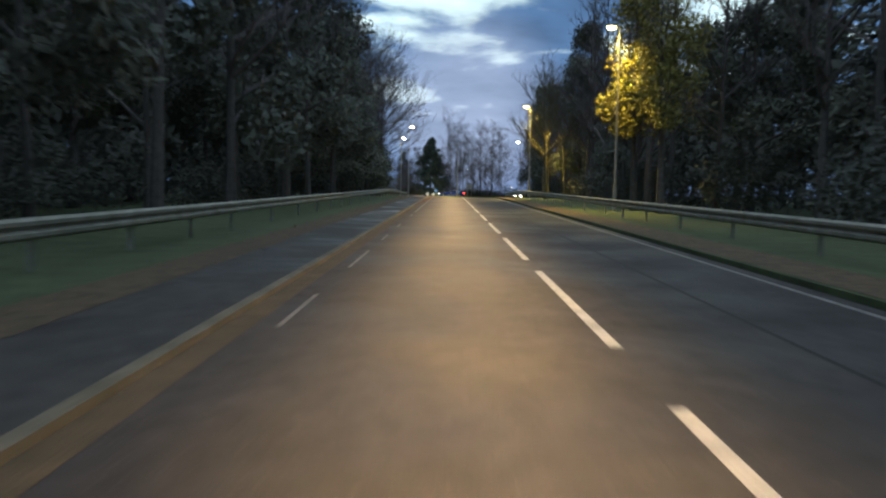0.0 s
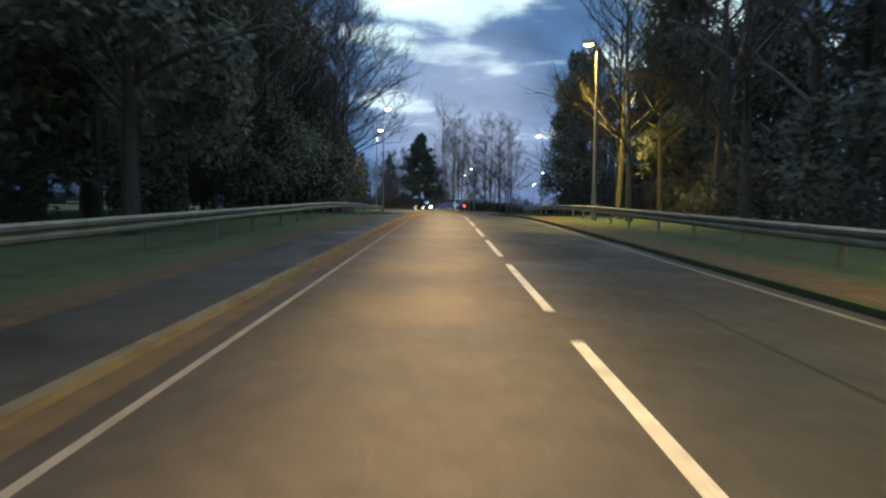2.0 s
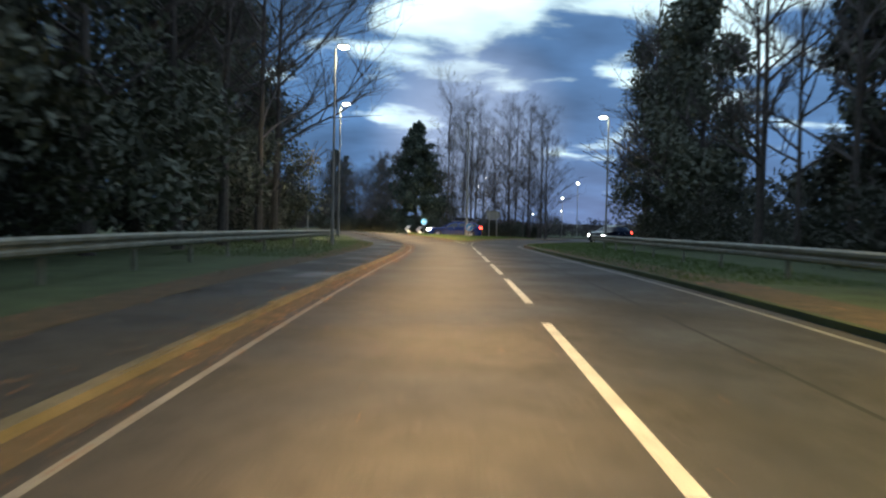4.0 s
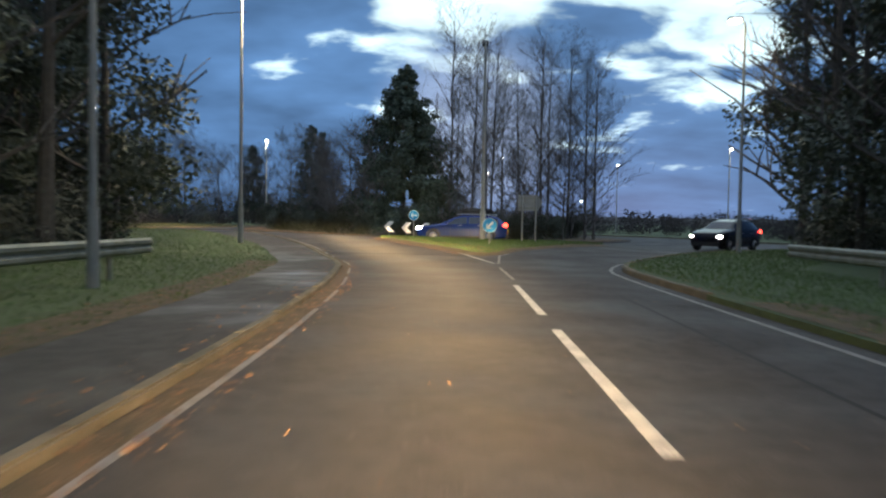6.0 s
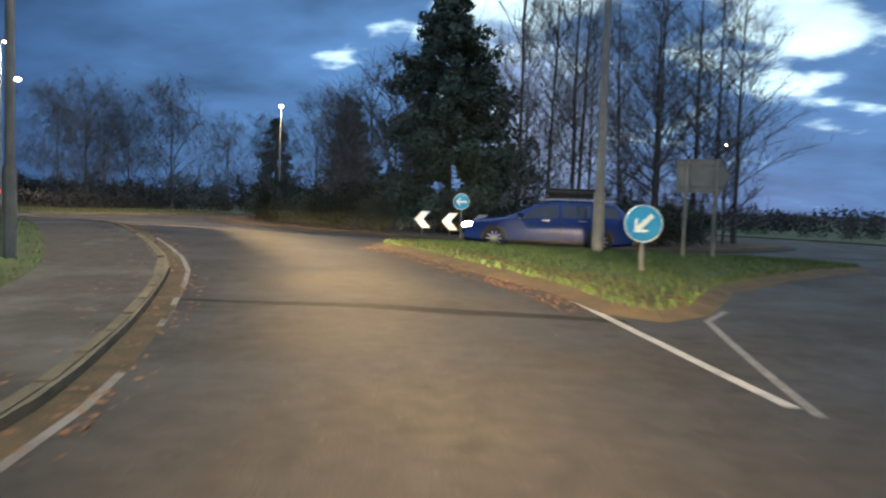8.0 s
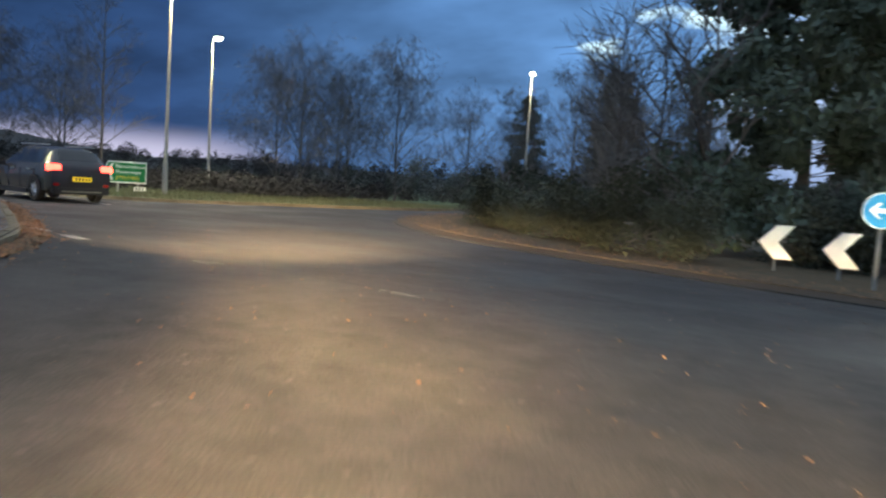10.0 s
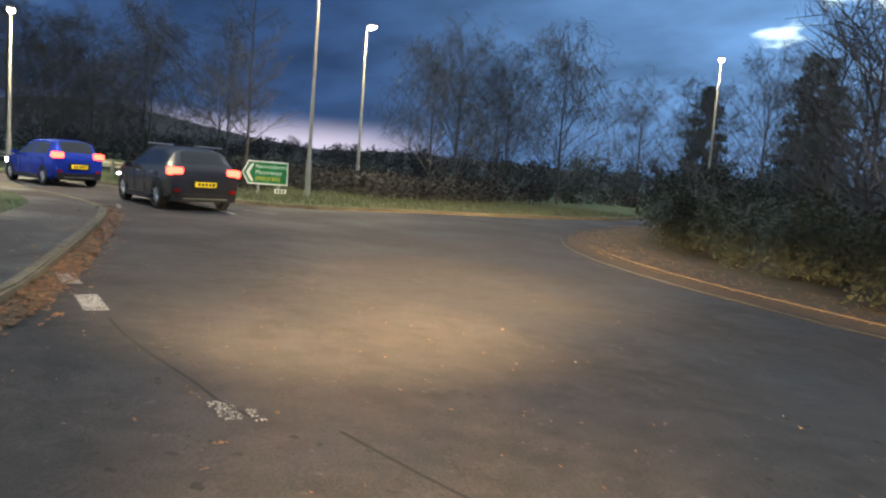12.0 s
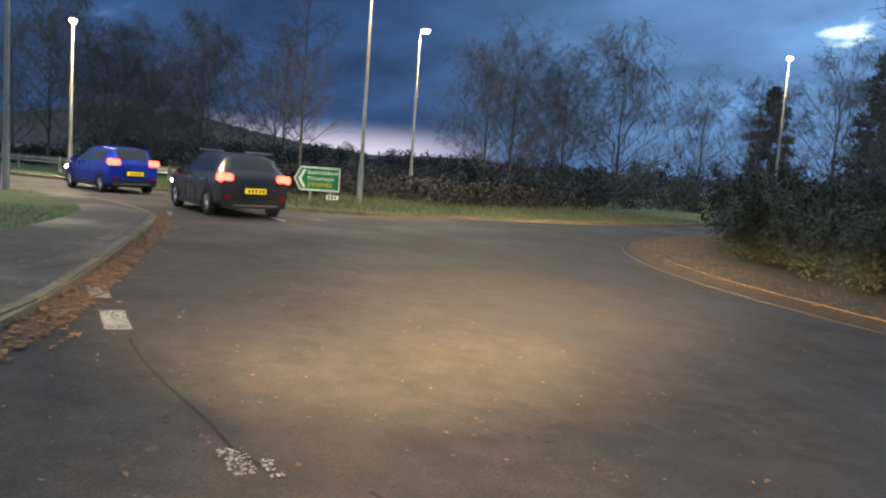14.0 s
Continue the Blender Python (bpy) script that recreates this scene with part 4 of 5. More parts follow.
def conifer(seed, height, width, whorls=26, label="tall dark pine on the central island", full=1.0):
    rnd = random.Random(seed)
    base = new("pine_tree")
    bm = bmesh.new(); trunk_mesh(bm, rnd, height, 0.2, (0.01, 0))
    part("trunk", bm, BARK, base)
    V, F = [], []
    BV, BF = [], []
    for k in range(whorls):
        t = 0.06 + 0.94 * k / whorls
        z = t * height
        reach = width * 0.5 * (1 - t) ** 0.75 + 0.25
        for j in range(rnd.randint(5, 8)):
            a = rnd.uniform(0, 2 * math.pi)
            L = reach * rnd.uniform(0.55, 1.15)
            d = Vector((math.cos(a), math.sin(a), rnd.uniform(-0.1, 0.35)))
            o = Vector((0, 0, z + rnd.uniform(-0.2, 0.2)))
            e = o + d * L
            i = len(BV)
            for q in (o, e):
                for ang in (0, 2.1, 4.2):
                    BV.append((q.x + 0.02 * math.cos(ang), q.y + 0.02 * math.sin(ang), q.z + 0.02 * math.sin(ang * 2)))
            BF += [(i, i + 1, i + 4, i + 3), (i + 1, i + 2, i + 5, i + 4), (i + 2, i, i + 3, i + 5)]
            vv, ff = leaf_quads(rnd, [(tuple(o.lerp(e, s)), 0.16 + 0.22 * L * s * 0.5) for s in (0.35, 0.55, 0.75, 0.95)], int((24 + 38 * L) * full), 0.13)
            i = len(V)
            V += vv
            F += [tuple(x + i for x in f) for f in ff]
    raw("crown", V, F, NEEDLE, base)
    tagged(raw("branchwork", BV, BF, BARK, base), kind="stuff")
    return tagged(base, label, "tree", "trees")


def bush(seed, w, h, n=1500, mat=BUSH, size=0.10, label="dense dark green bush under the trees"):
    rnd = random.Random(seed)
    base = new("bush")
    balls = []
    for k in range(16):
        a, rr = rnd.uniform(0, 2 * math.pi), w * 0.5 * math.sqrt(rnd.random()) * 0.8
        balls.append(((math.cos(a) * rr, math.sin(a) * rr, rnd.uniform(0.15, 0.8) * h), min(w, h) * rnd.uniform(0.18, 0.34)))
    V, F = leaf_quads(rnd, balls, n, size)
    raw("foliage", V, F, mat, base)
    V, F = branch_mesh(rnd, h * 0.9, (0, 0), w * 0.5, 6, 1, 0, 0.05, (4, 3))
    tagged(raw("stemwork", V, F, TWIG, base), kind="stuff")
    return tagged(base, label, "bush", "bushes")


rnd = random.Random(7)


STOOD = set()


def place(protos, spots, smin=0.85, smax=1.2, z=0.08):
    """Stand copies of the prototypes on the spots; each prototype itself takes the first one."""
    used = STOOD
    for x, y in spots:
        p = rnd.choice(protos)
        m = Matrix.Translation((x, y, z)) @ Matrix.Rotation(rnd.uniform(0, 6.28), 4, "Z")
        s = rnd.uniform(smin, smax)
        o = p if p.name not in used else copy_thing(p, m)
        used.add(p.name)
        o.matrix_basis = m @ Matrix.Diagonal((s, s, s * rnd.uniform(0.9, 1.1), 1))


def scatter(x0, x1, y0, y1, step, jitter=0.4):
    out = []
    ny, nx = max(1, int(abs(y1 - y0) / step)), max(1, int(abs(x1 - x0) / step))
    for i in range(nx):
        for j in range(ny):
            out.append((x0 + (x1 - x0) * (i + 0.5 + rnd.uniform(-jitter, jitter)) / nx, y0 + (y1 - y0) * (j + 0.5 + rnd.uniform(-jitter, jitter)) / ny))
    return out


NEAR = [leafy_tree(15, 15, 6.5, 10000, 0.13, start=0.08), leafy_tree(16, 14, 7, 10000, 0.13, start=0.08)]
place(NEAR, [(-12, 16.5), (-13.4, 12.5), (-13, 9.2), (-15.5, 19.5), (-16, 15), (-18.5, 22), (15.4, 24.5), (18, 25.5), (17, 20), (15, 16), (21, 25)], 0.95, 1.15)
WOOD = [leafy_tree(11, 15, 6.5, 9000, 0.17), leafy_tree(12, 17, 6, 9000, 0.17), leafy_tree(13, 13, 7, 9000, 0.17)]
THIN = [bare_tree(21, 15, 3.6, 15, 3, 0.17, density=(4, 4, 3)), bare_tree(22, 17, 3.4, 16, 3, 0.18, density=(4, 4, 3)), bare_tree(23, 13, 3.8, 14, 3, 0.14)]
TALL = [bare_tree(25, 18, 7.4, 22, 3, 0.2, density=(6, 5, 4), start=0.28, fine=0.7, rise=0.35, label="tall bare tree reaching over the footpath"), bare_tree(26, 20, 7.0, 24, 3, 0.21, density=(6, 5, 4), start=0.3, fine=0.7, rise=0.4, label="tall bare tree reaching over the footpath")]
PALE = [bare_tree(31, 12, 4.2, 14, 3, 0.16, PALE_BARK, label="bare tree with yellowish branches beside the street lamp")]
place(WOOD, scatter(-12.5, -30, -150, 8, 7.2), 1.0, 1.25)
place(THIN[:2], scatter(-11, -16, -150, 16, 7))
place(WOOD, [p for p in scatter(13.5, 30, -150, 12, 7.2) if p[0] > 23 or not -60 < p[1] < -27], 1.0, 1.25)
place(THIN, scatter(12, 18, -150, 14, 5.5) + [(14.6, 21), (16.2, 24.2), (14.4, 18)])
place(THIN, [(12.4, -39), (13.6, -34.5), (12.8, -44)])
place(WOOD + THIN[:1], [(13.2, -29), (14.4, -25), (-9.2, -48), (-9.6, -56), (-9.3, -64), (-9.7, -73), (-9.4, -82), (-9.6, -91)], 1.05, 1.25)
place(NEAR, [(14.2, -48), (-12.2, -44), (-12, -36), (-11.8, -29), (-12, -22.5), (-12.4, -16), (-13, -9.5)], 1.4, 1.55)
place(NEAR, [(-13.4, -3), (-13.6, 3.5)], 1.1, 1.2)
place(PALE, [(9.6, -28.6), (9.2, -32.8), (10.4, -25), (11.4, -30.5)], 0.9, 1.1)
place(TALL, [(-10.5, -27), (-10.3, -20), (-10.4, -13.5), (-10.2, -7), (-10.4, -1), (-10.5, 5.5), (-11, 11)], 0.9, 1.1)
# the leaf colour carries the gold of the street lamp's light
GOLDEN = leafy_tree(14, 12.5, 6.0, 7000, 0.12, "tree round the street lamp with lamplight put into its leaf colour", leafy("lamp_gold_leaves", (0.16, 0.15, 0.03)), 0.35)
place([GOLDEN], [(9.9, -64.4), (10.2, -68.5)], 0.95, 1.05)
UNDER = [bush(41, 3.4, 2.6), bush(42, 4.2, 3.2)]


def thicket(x0, x1, y0, y1, h, n, seed, clumps=420, big=1.0):
    """The unlit depth of the wood: undergrowth that nobody could count."""
    r = random.Random(seed)
    balls = [((r.uniform(x0, x1), r.uniform(y0, y1), r.uniform(0.2, 1) * h), r.uniform(0.8, 1.6) * big) for _ in range(clumps)]
    V, F = leaf_quads(r, balls, n, 0.34 * big)
    return tagged(raw("thicket", V, F, BUSH), "dark tangled undergrowth deep in the wood", "undergrowth", kind="stuff")


thicket(-17, -22, -150, 12, 4.6, 15000, 101)
thicket(17, 22, -150, 16, 4.6, 15000, 102)
thicket(-24, -31, -150, 8, 15, 30000, 103, 1300, 1.5)
thicket(24, 31, -150, 10, 13.5, 28000, 104, 1200, 1.5)
place(UNDER, scatter(-11, -16, -150, 8, 4.2) + [(-11.8, 12), (-11.8, 15), (-13.5, 17.5), (-15, 20), (-17, 22.5), (-19.5, 24)])
place(UNDER, scatter(11.2, 16, -150, 14, 4.2) + [(14.5, 19), (16, 22), (16.8, 23.5), (18.5, 26), (21, 26.8)])

# central island
PINE = conifer(51, 11.2, 8.6, 34, full=1.9)
place([PINE], [(-3.9, 45.3)], 1, 1)
BIRCH = [bare_tree(61, 14.5, 4.0, 26, 3, 0.13, start=0.2, density=(6, 5, 3), fine=0.45, rise=0.65, label="bare slender tree on the central island", spray=500), bare_tree(62, 15.5, 3.8, 26, 3, 0.13, start=0.2, density=(6, 5, 3), fine=0.45, rise=0.7, label="bare slender tree on the central island", spray=500)]
SAPLING = [bare_tree(91, 5.5, 1.9, 14, 3, 0.06, start=0.05, density=(5, 4, 3), label="bare sapling in the island's undergrowth", spray=250), bare_tree(92, 4.6, 1.8, 14, 3, 0.05, start=0.05, density=(5, 4, 3), label="bare sapling in the island's undergrowth", spray=250)]
place(SAPLING, [(-8, 46), (-6.3, 43.5), (-0.5, 43), (1.2, 41.8), (3.2, 42.5), (5.5, 43.2), (7.6, 44.6), (9.4, 46), (-9.8, 49), (0.5, 46), (6.5, 49), (10.8, 49.5), (-11, 53), (4.4, 45.5), (8.6, 47), (-8.8, 44.4)], 0.9, 1.4)
place(BIRCH, [(-0.5, 49), (1.2, 53), (2.5, 47.5), (3.8, 55), (5.0, 50), (6.2, 46.5), (7.5, 53), (8.6, 49), (10.3, 51), (0, 58), (2, 44.5), (10.4, 47.8)], 0.85, 1.05)
ISLE_LEAF = leafy("dark_shrub_leaves", (0.046, 0.054, 0.034), 0.4, 0.9)
ISLE_BUSH = [bush(71, 3.8, 2.3, 4800, ISLE_LEAF, 0.06, "dense dark shrub on the central island"), bush(72, 3.2, 2.0, 4200, ISLE_LEAF, 0.06, "dense dark shrub on the central island")]
spots = []
for k in range(34):
    a = rnd.uniform(0, 2 * math.pi)
    rr = 12.4 * math.sqrt(rnd.uniform(0.35, 1))
    spots.append((ISLE_C.x + rr * math.cos(a), ISLE_C.y + rr * math.sin(a)))
for k in range(22):
    a = radians(172 + 6.4 * k)
    rr = rnd.uniform(12.1, 12.9)
    spots.append((ISLE_C.x + rr * math.cos(a), ISLE_C.y + rr * math.sin(a)))
place(ISLE_BUSH, [s for s in spots if not (abs(s[0] + 3) < 2.6 and s[1] < 40.5)], 0.7, 0.95)

# far side
FAR = [bare_tree(81, 12, 5.8, 24, 3, 0.14, droop=0.10, start=0.10, density=(6, 5, 3), fine=0.6, rise=0.7, label="bare birch with drooping twigs beyond the roundabout", spray=2800), bare_tree(82, 13.5, 5.6, 24, 3, 0.14, droop=0.14, start=0.12, density=(6, 5, 3), fine=0.6, rise=0.7, label="bare birch with drooping twigs beyond the roundabout", spray=2800)]
place(FAR, [(-28.5, 79), (-25.5, 81), (-23, 79.5), (-20.5, 82), (-18, 80.5), (-15.5, 83), (-12, 86), (-8, 88)], 0.64, 0.84)
place([conifer(52, 12, 6.0, label="dark conifer beyond the roundabout")], [(-18, 89), (-28, 92), (-12.5, 95), (-21, 97)], 0.9, 1.1)
place(FAR, [(-40, 77), (-55, 62), (-64, 57), (-50, 52), (-47, 55.5), (-53, 48.5), (-55.5, 45), (-51, 44.5), (-48.5, 48), (-58, 50), (-60, 44.5)], 0.55, 0.78)
place(BIRCH[:1], [(-31.4, 45.6)], 0.58, 0.6)
CLUMP = [bare_tree(83, 8.2, 4.2, 30, 3, 0.09, droop=0.12, start=0.03, density=(6, 5, 3), fine=0.5, rise=0.8, label="bare bushy birch with many stems behind the far bank", spray=2800)]
place(CLUMP, [(-31.8, 60.6), (-29.5, 62.2), (-26.8, 63.8), (-35.5, 63), (-49, 45.5), (-46, 50), (-52, 50.5)], 0.75, 0.98)
place(UNDER, scatter(-45, 20, 84, 92, 5.0), 1.0, 1.5)
place(UNDER, scatter(-62, -42, 64, 72, 3.6) + scatter(-40, -26, 72, 80, 3.8), 0.45, 0.7)


def scrub(line, d0, d1, h, n, seed, label, size=0.085):
    """A rough bank of bare scrub along a line, between two distances from it."""
    r = random.Random(seed)
    near_, far_ = offset_line(line, d0), offset_line(line, d1)
    balls = []
    for _ in range(int(len(line) * abs(d1 - d0) * 0.5)):
        i = r.randrange(len(line))
        t = r.random()
        x, y = near_[i][0] + (far_[i][0] - near_[i][0]) * t, near_[i][1] + (far_[i][1] - near_[i][1]) * t
        top = h * (0.55 + 0.6 * abs(noise.noise((x * 0.13, y * 0.13, seed)))) * r.uniform(0.75, 1.15)
        for z in (0.25, 0.6, 0.9):
            balls.append(((x + r.uniform(-0.4, 0.4), y + r.uniform(-0.4, 0.4), z * top), r.uniform(0.45, 0.85)))
    V, F = leaf_quads(r, balls, n, size)
    return tagged(raw("scrub", V, F, SCRUB), label, "scrub", kind="stuff")


FAR_EDGE = [p for p in OUTER if p[0] < 60][::-1]
scrub([p for p in FAR_EDGE if p[0] < -18], 8, 19, 1.25, 110000, 201, "dark bare scrub behind the far grass bank")
scrub([p for p in FAR_EDGE if p[0] >= -18], 5, 13, 2.5, 66000, 202, "dark bare scrub round the far side of the roundabout")
scrub(smooth_line([(-120, 70), (-80, 84), (-50, 96), (-20, 104)]), 0, 14, 5.0, 80000, 203, "belt of dark woodland beyond the far bank", 0.14)
scrub(smooth_line([(-20, 104), (20, 104), (60, 96), (120, 88)]), 0, 10, 3.6, 18000, 204, "low dark hedge across the far field", 0.26)


# distant hills
def hills(name, r, prof, z0=-6):
    V, F = [], []
    n = 680
    for k in range(n + 1):
        a = radians(-40 + 170 * k / n)
        h = prof(math.degrees(a)) * (1 + 0.07 * noise.noise((k * 0.83, 1.0, 2.0)) + 0.05 * noise.noise((k * 0.21, 4.0, 2.0)) + 0.06 * noise.noise((k * 0.04, 5.0, 2.0)))
        V += [(-r * math.sin(a), r * math.cos(a), z0), (-(r + 60) * math.sin(a), (r + 60) * math.cos(a), h)]
    for k in range(n):
        F.append((2 * k, 2 * k + 1, 2 * k + 3, 2 * k + 2))
    return tagged(raw(name, V, F, HILL), "far dark wooded hills on the horizon", "hills", kind="structure")


HILL_TOPS = ((-40, 9), (20, 10), (30, 19), (42, 22), (46, 18), (50.5, 26), (54, 34), (59, 49), (64, 52), (70, 36), (80, 26), (130, 24))
hills("backdrop", 900, lambda a: float(np.interp(a, *zip(*HILL_TOPS))))


# ---- the direction sign on the splitter, seen from behind ----
def sign_back():
    base = new("direction_sign")
    a, b = Vector((3.24, 26.3)), Vector((3.53, 25.74))
    mid = (a + b) / 2
    base.location = (mid.x, mid.y, 0.1)
    base.rotation_euler = (0, 0, math.atan2(b.y - a.y, b.x - a.x) + radians(55))
    for px in (-0.31, 0.31):
        bm = bmesh.new(); tube(bm, (px, 0, 0), (px, 0, 2.15), 0.038, 0.038, 10)
        part("post", bm, GREY_POLE, base)
    bm = bmesh.new(); plate(bm, [(-0.52, 1.42), (0.40, 1.42), (0.62, 1.79), (0.40, 2.16), (-0.52, 2.16)], 0.05, 0.065)
    part("panel", bm, SIGN_BACK, base, "grey back of the sign panel")
    for z in (1.55, 2.02):
        bm = bmesh.new(); box(bm, -0.48, 0.45, 0.028, 0.05, z - 0.025, z + 0.025)
        part("rail", bm, STEEL, base)
    return tagged(base, "grey back of an arrow-shaped direction sign on two posts", "road sign")


sign_back()


def text_mesh(body, size):
    cu = bpy.data.curves.new("lettering", "FONT")
    cu.body, cu.size, cu.extrude = body, size, 0.002
    cu.resolution_u = 2
    ob = bpy.data.objects.new("lettering", cu)
    scene.collection.objects.link(ob)
    bpy.context.view_layer.update()
    me = bpy.data.meshes.new_from_object(ob.evaluated_get(bpy.context.evaluated_depsgraph_get()))
    bpy.data.objects.remove(ob)
    return me


def flag_sign():
    base = new("direction_sign")
    base.location = (-27.2, 43.2, 0.1)
    base.rotation_euler = (0, 0, radians(47))
    for px in (-0.25, 0.45):
        bm = bmesh.new(); tube(bm, (px, 0.06, 0), (px, 0.06, 1.1), 0.04, 0.04, 10)
        part("post", bm, GREY_POLE, base)
    bm = bmesh.new(); plate(bm, [(-0.82, 0.80), (-0.60, 0.40), (0.76, 0.40), (0.76, 1.22), (-0.60, 1.22)], -0.012, 0.012)
    part("border", bm, SIGN_WHITE, base, "white border")
    bm = bmesh.new(); plate(bm, [(-0.76, 0.80), (-0.575, 0.45), (0.72, 0.45), (0.72, 1.17), (-0.575, 1.17)], -0.017, -0.013)
    part("face", bm, SIGN_GREEN, base, "green reflective face")
    bm = bmesh.new(); plate(bm, [(-0.68, 0.80), (-0.50, 0.50), (-0.40, 0.50), (-0.56, 0.80), (-0.40, 1.12), (-0.50, 1.12)], -0.022, -0.018)
    part("arrowhead", bm, SIGN_WHITE, base, "white arrowhead")
    for body, z, mat in (("Bannockburn", 0.97, SIGN_WHITE), ("Motorways", 0.76, SIGN_WHITE), ("(M9)(M80)", 0.54, SIGN_YELLOW)):
        me = text_mesh(body, 0.2)
        me.materials.append(mat)
        o = new("lettering", me)
        o.parent = base
        o.matrix_basis = pose(-0.36, -0.022, z, 90)
    bm = bmesh.new(); plate(bm, [(0.32, 0.12), (0.74, 0.12), (0.74, 0.27), (0.32, 0.27)], -0.012, 0.0)
    low = part("lower_plate", bm, SIGN_WHITE, base, "small white plate low on the post")
    for k in range(3):
        bm = bmesh.new(); box(bm, 0.38 + 0.11 * k, 0.44 + 0.11 * k, -0.016, -0.0125, 0.15, 0.24)
        part("bar", bm, BLACK, low)
    return tagged(base, "green arrow-shaped direction sign with white lettering and border", "road sign")


flag_sign()


# ---- cars ----
def car_paint(name, color, rough=0.25, metal=0.3):
    return material(name, color, rough, metal, vary=0.08, scale=8, coat=0.12, spec=0.3)


GLASS = material("dark_car_glass", (0.012, 0.014, 0.017), 0.08, vary=0.1, coat=0.3)
TYRE = material("tyre_rubber", (0.018, 0.018, 0.018), 0.85, vary=0.2, scale=20)
ALLOY = material("alloy_wheel", (0.55, 0.55, 0.54), 0.3, 0.8, vary=0.1)
TAIL = glowing("tail_lamp_lit", (1.0, 0.06, 0.04), 7)
HEAD = glowing("headlamp_lit", (1.0, 0.97, 0.9), 90)
RED_REFLEX = material("red_reflector", (0.45, 0.012, 0.012), 0.2, vary=0.05)
# the plate is no lamp: light falling on it is given as emission
PLATE_GLOW = glowing("glowing_number_plate", (0.9, 0.6, 0.03), 0.5)


def car(name, paint, L, W, H, stations, glass, wheels, at, heading, label, roof_box=False, rails=True, head_on=False, tail_z=0.9):
    """stations: x, bottom, belt, top, half width at the belt, half width at the top; x runs forward.
    glass: windscreen (x0, x1), rear window (x0, x1), side windows [(x0, x1, low, high)]."""
    base = new(name)
    base.location = (*at, 0.0)
    base.rotation_euler = (0, 0, math.atan2(heading[1], heading[0]))

    def interp(x):
        for a, b in zip(stations, stations[1:]):
            if a[0] >= x >= b[0]:
                t = (a[0] - x) / (a[0] - b[0])
                return [p + (q - p) * t for p, q in zip(a, b)]
        return list(stations[0] if x > stations[0][0] else stations[-1])

    xs = []
    for a, b in zip(stations, stations[1:]):
        n = max(1, int((a[0] - b[0]) / 0.16))
        xs += [a[0] + (b[0] - a[0]) * k / n for k in range(n)]
    xs.append(stations[-1][0])

    def ring(x):
        _, zb, zl, zt, wl, wt = interp(x)
        half = [(wl * 0.86, zb), (wl * 0.97, zb + 0.08), (wl * 1.0, zb + (zl - zb) * 0.5), (wl * 0.985, zl), (wt + (wl - wt) * 0.08, zt - 0.055 * min(1, (zt - zl) * 3)), (wt * 0.82, zt - 0.012), (wt * 0.4, zt)]
        return [(x, y, z) for y, z in half] + [(x, -y, z) for y, z in half[::-1]]

    V, F = [], []
    for x in xs:
        V += ring(x)
    n = 14
    for i in range(len(xs) - 1):
        for j in range(n):
            F.append((i * n + j, i * n + (j + 1) % n, (i + 1) * n + (j + 1) % n, (i + 1) * n + j)[::-1])
    F.append(tuple(range(n)))
    F.append(tuple((len(xs) - 1) * n + k for k in range(n))[::-1])
    body = raw("body", V, F, paint, base)
    for poly in body.data.polygons:
        poly.use_smooth = True
    body.data.set_sharp_from_angle(angle=radians(38))

    def side_pt(x, u, s, out=0.006):
        _, zb, zl, zt, wl, wt = interp(x)
        y0, z0 = wl * 0.985, zl
        y1, z1 = wt + (wl - wt) * 0.08, zt - 0.055
        return (x, s * (y0 + (y1 - y0) * u + out), z0 + (z1 - z0) * u)

    for s in (1, -1):
        for x0, x1, lo, hi, f0, f1 in glass[2]:
            k = 5
            P = [side_pt(x0 + (x1 - x0) * i / k, lo, s) for i in range(k + 1)]
            Q = [side_pt(x0 - f0 + (x1 + f1 - x0 + f0) * i / k, hi, s) for i in range(k + 1)]
            fs = [(i, i + 1, k + 2 + i, k + 1 + i) for i in range(k)]
            raw("side_window", P + Q, fs if s < 0 else [f[::-1] for f in fs], GLASS, base)

    def top_glass(nm, x0, x1, off):
        k = 6
        V, F = [], []
        for i in range(k + 1):
            x = x0 + (x1 - x0) * i / k
            _, zb, zl, zt, wl, wt = interp(x)
            for y, dz in ((-wt * 0.86, -0.018), (-wt * 0.4, 0), (wt * 0.4, 0), (wt * 0.86, -0.018)):
                V.append((x + off[0], y, zt + dz + off[1]))
        for i in range(k):
            for j in range(3):
                F.append((i * 4 + j, i * 4 + j + 1, (i + 1) * 4 + j + 1, (i + 1) * 4 + j))
        raw(nm, V, F, GLASS, base)

    top_glass("windscreen", glass[0][0], glass[0][1], (0.006, 0.008))
    top_glass("rear_window", glass[1][0], glass[1][1], (-0.006, 0.008))
    wr, fx, rx = wheels
    hw = W / 2
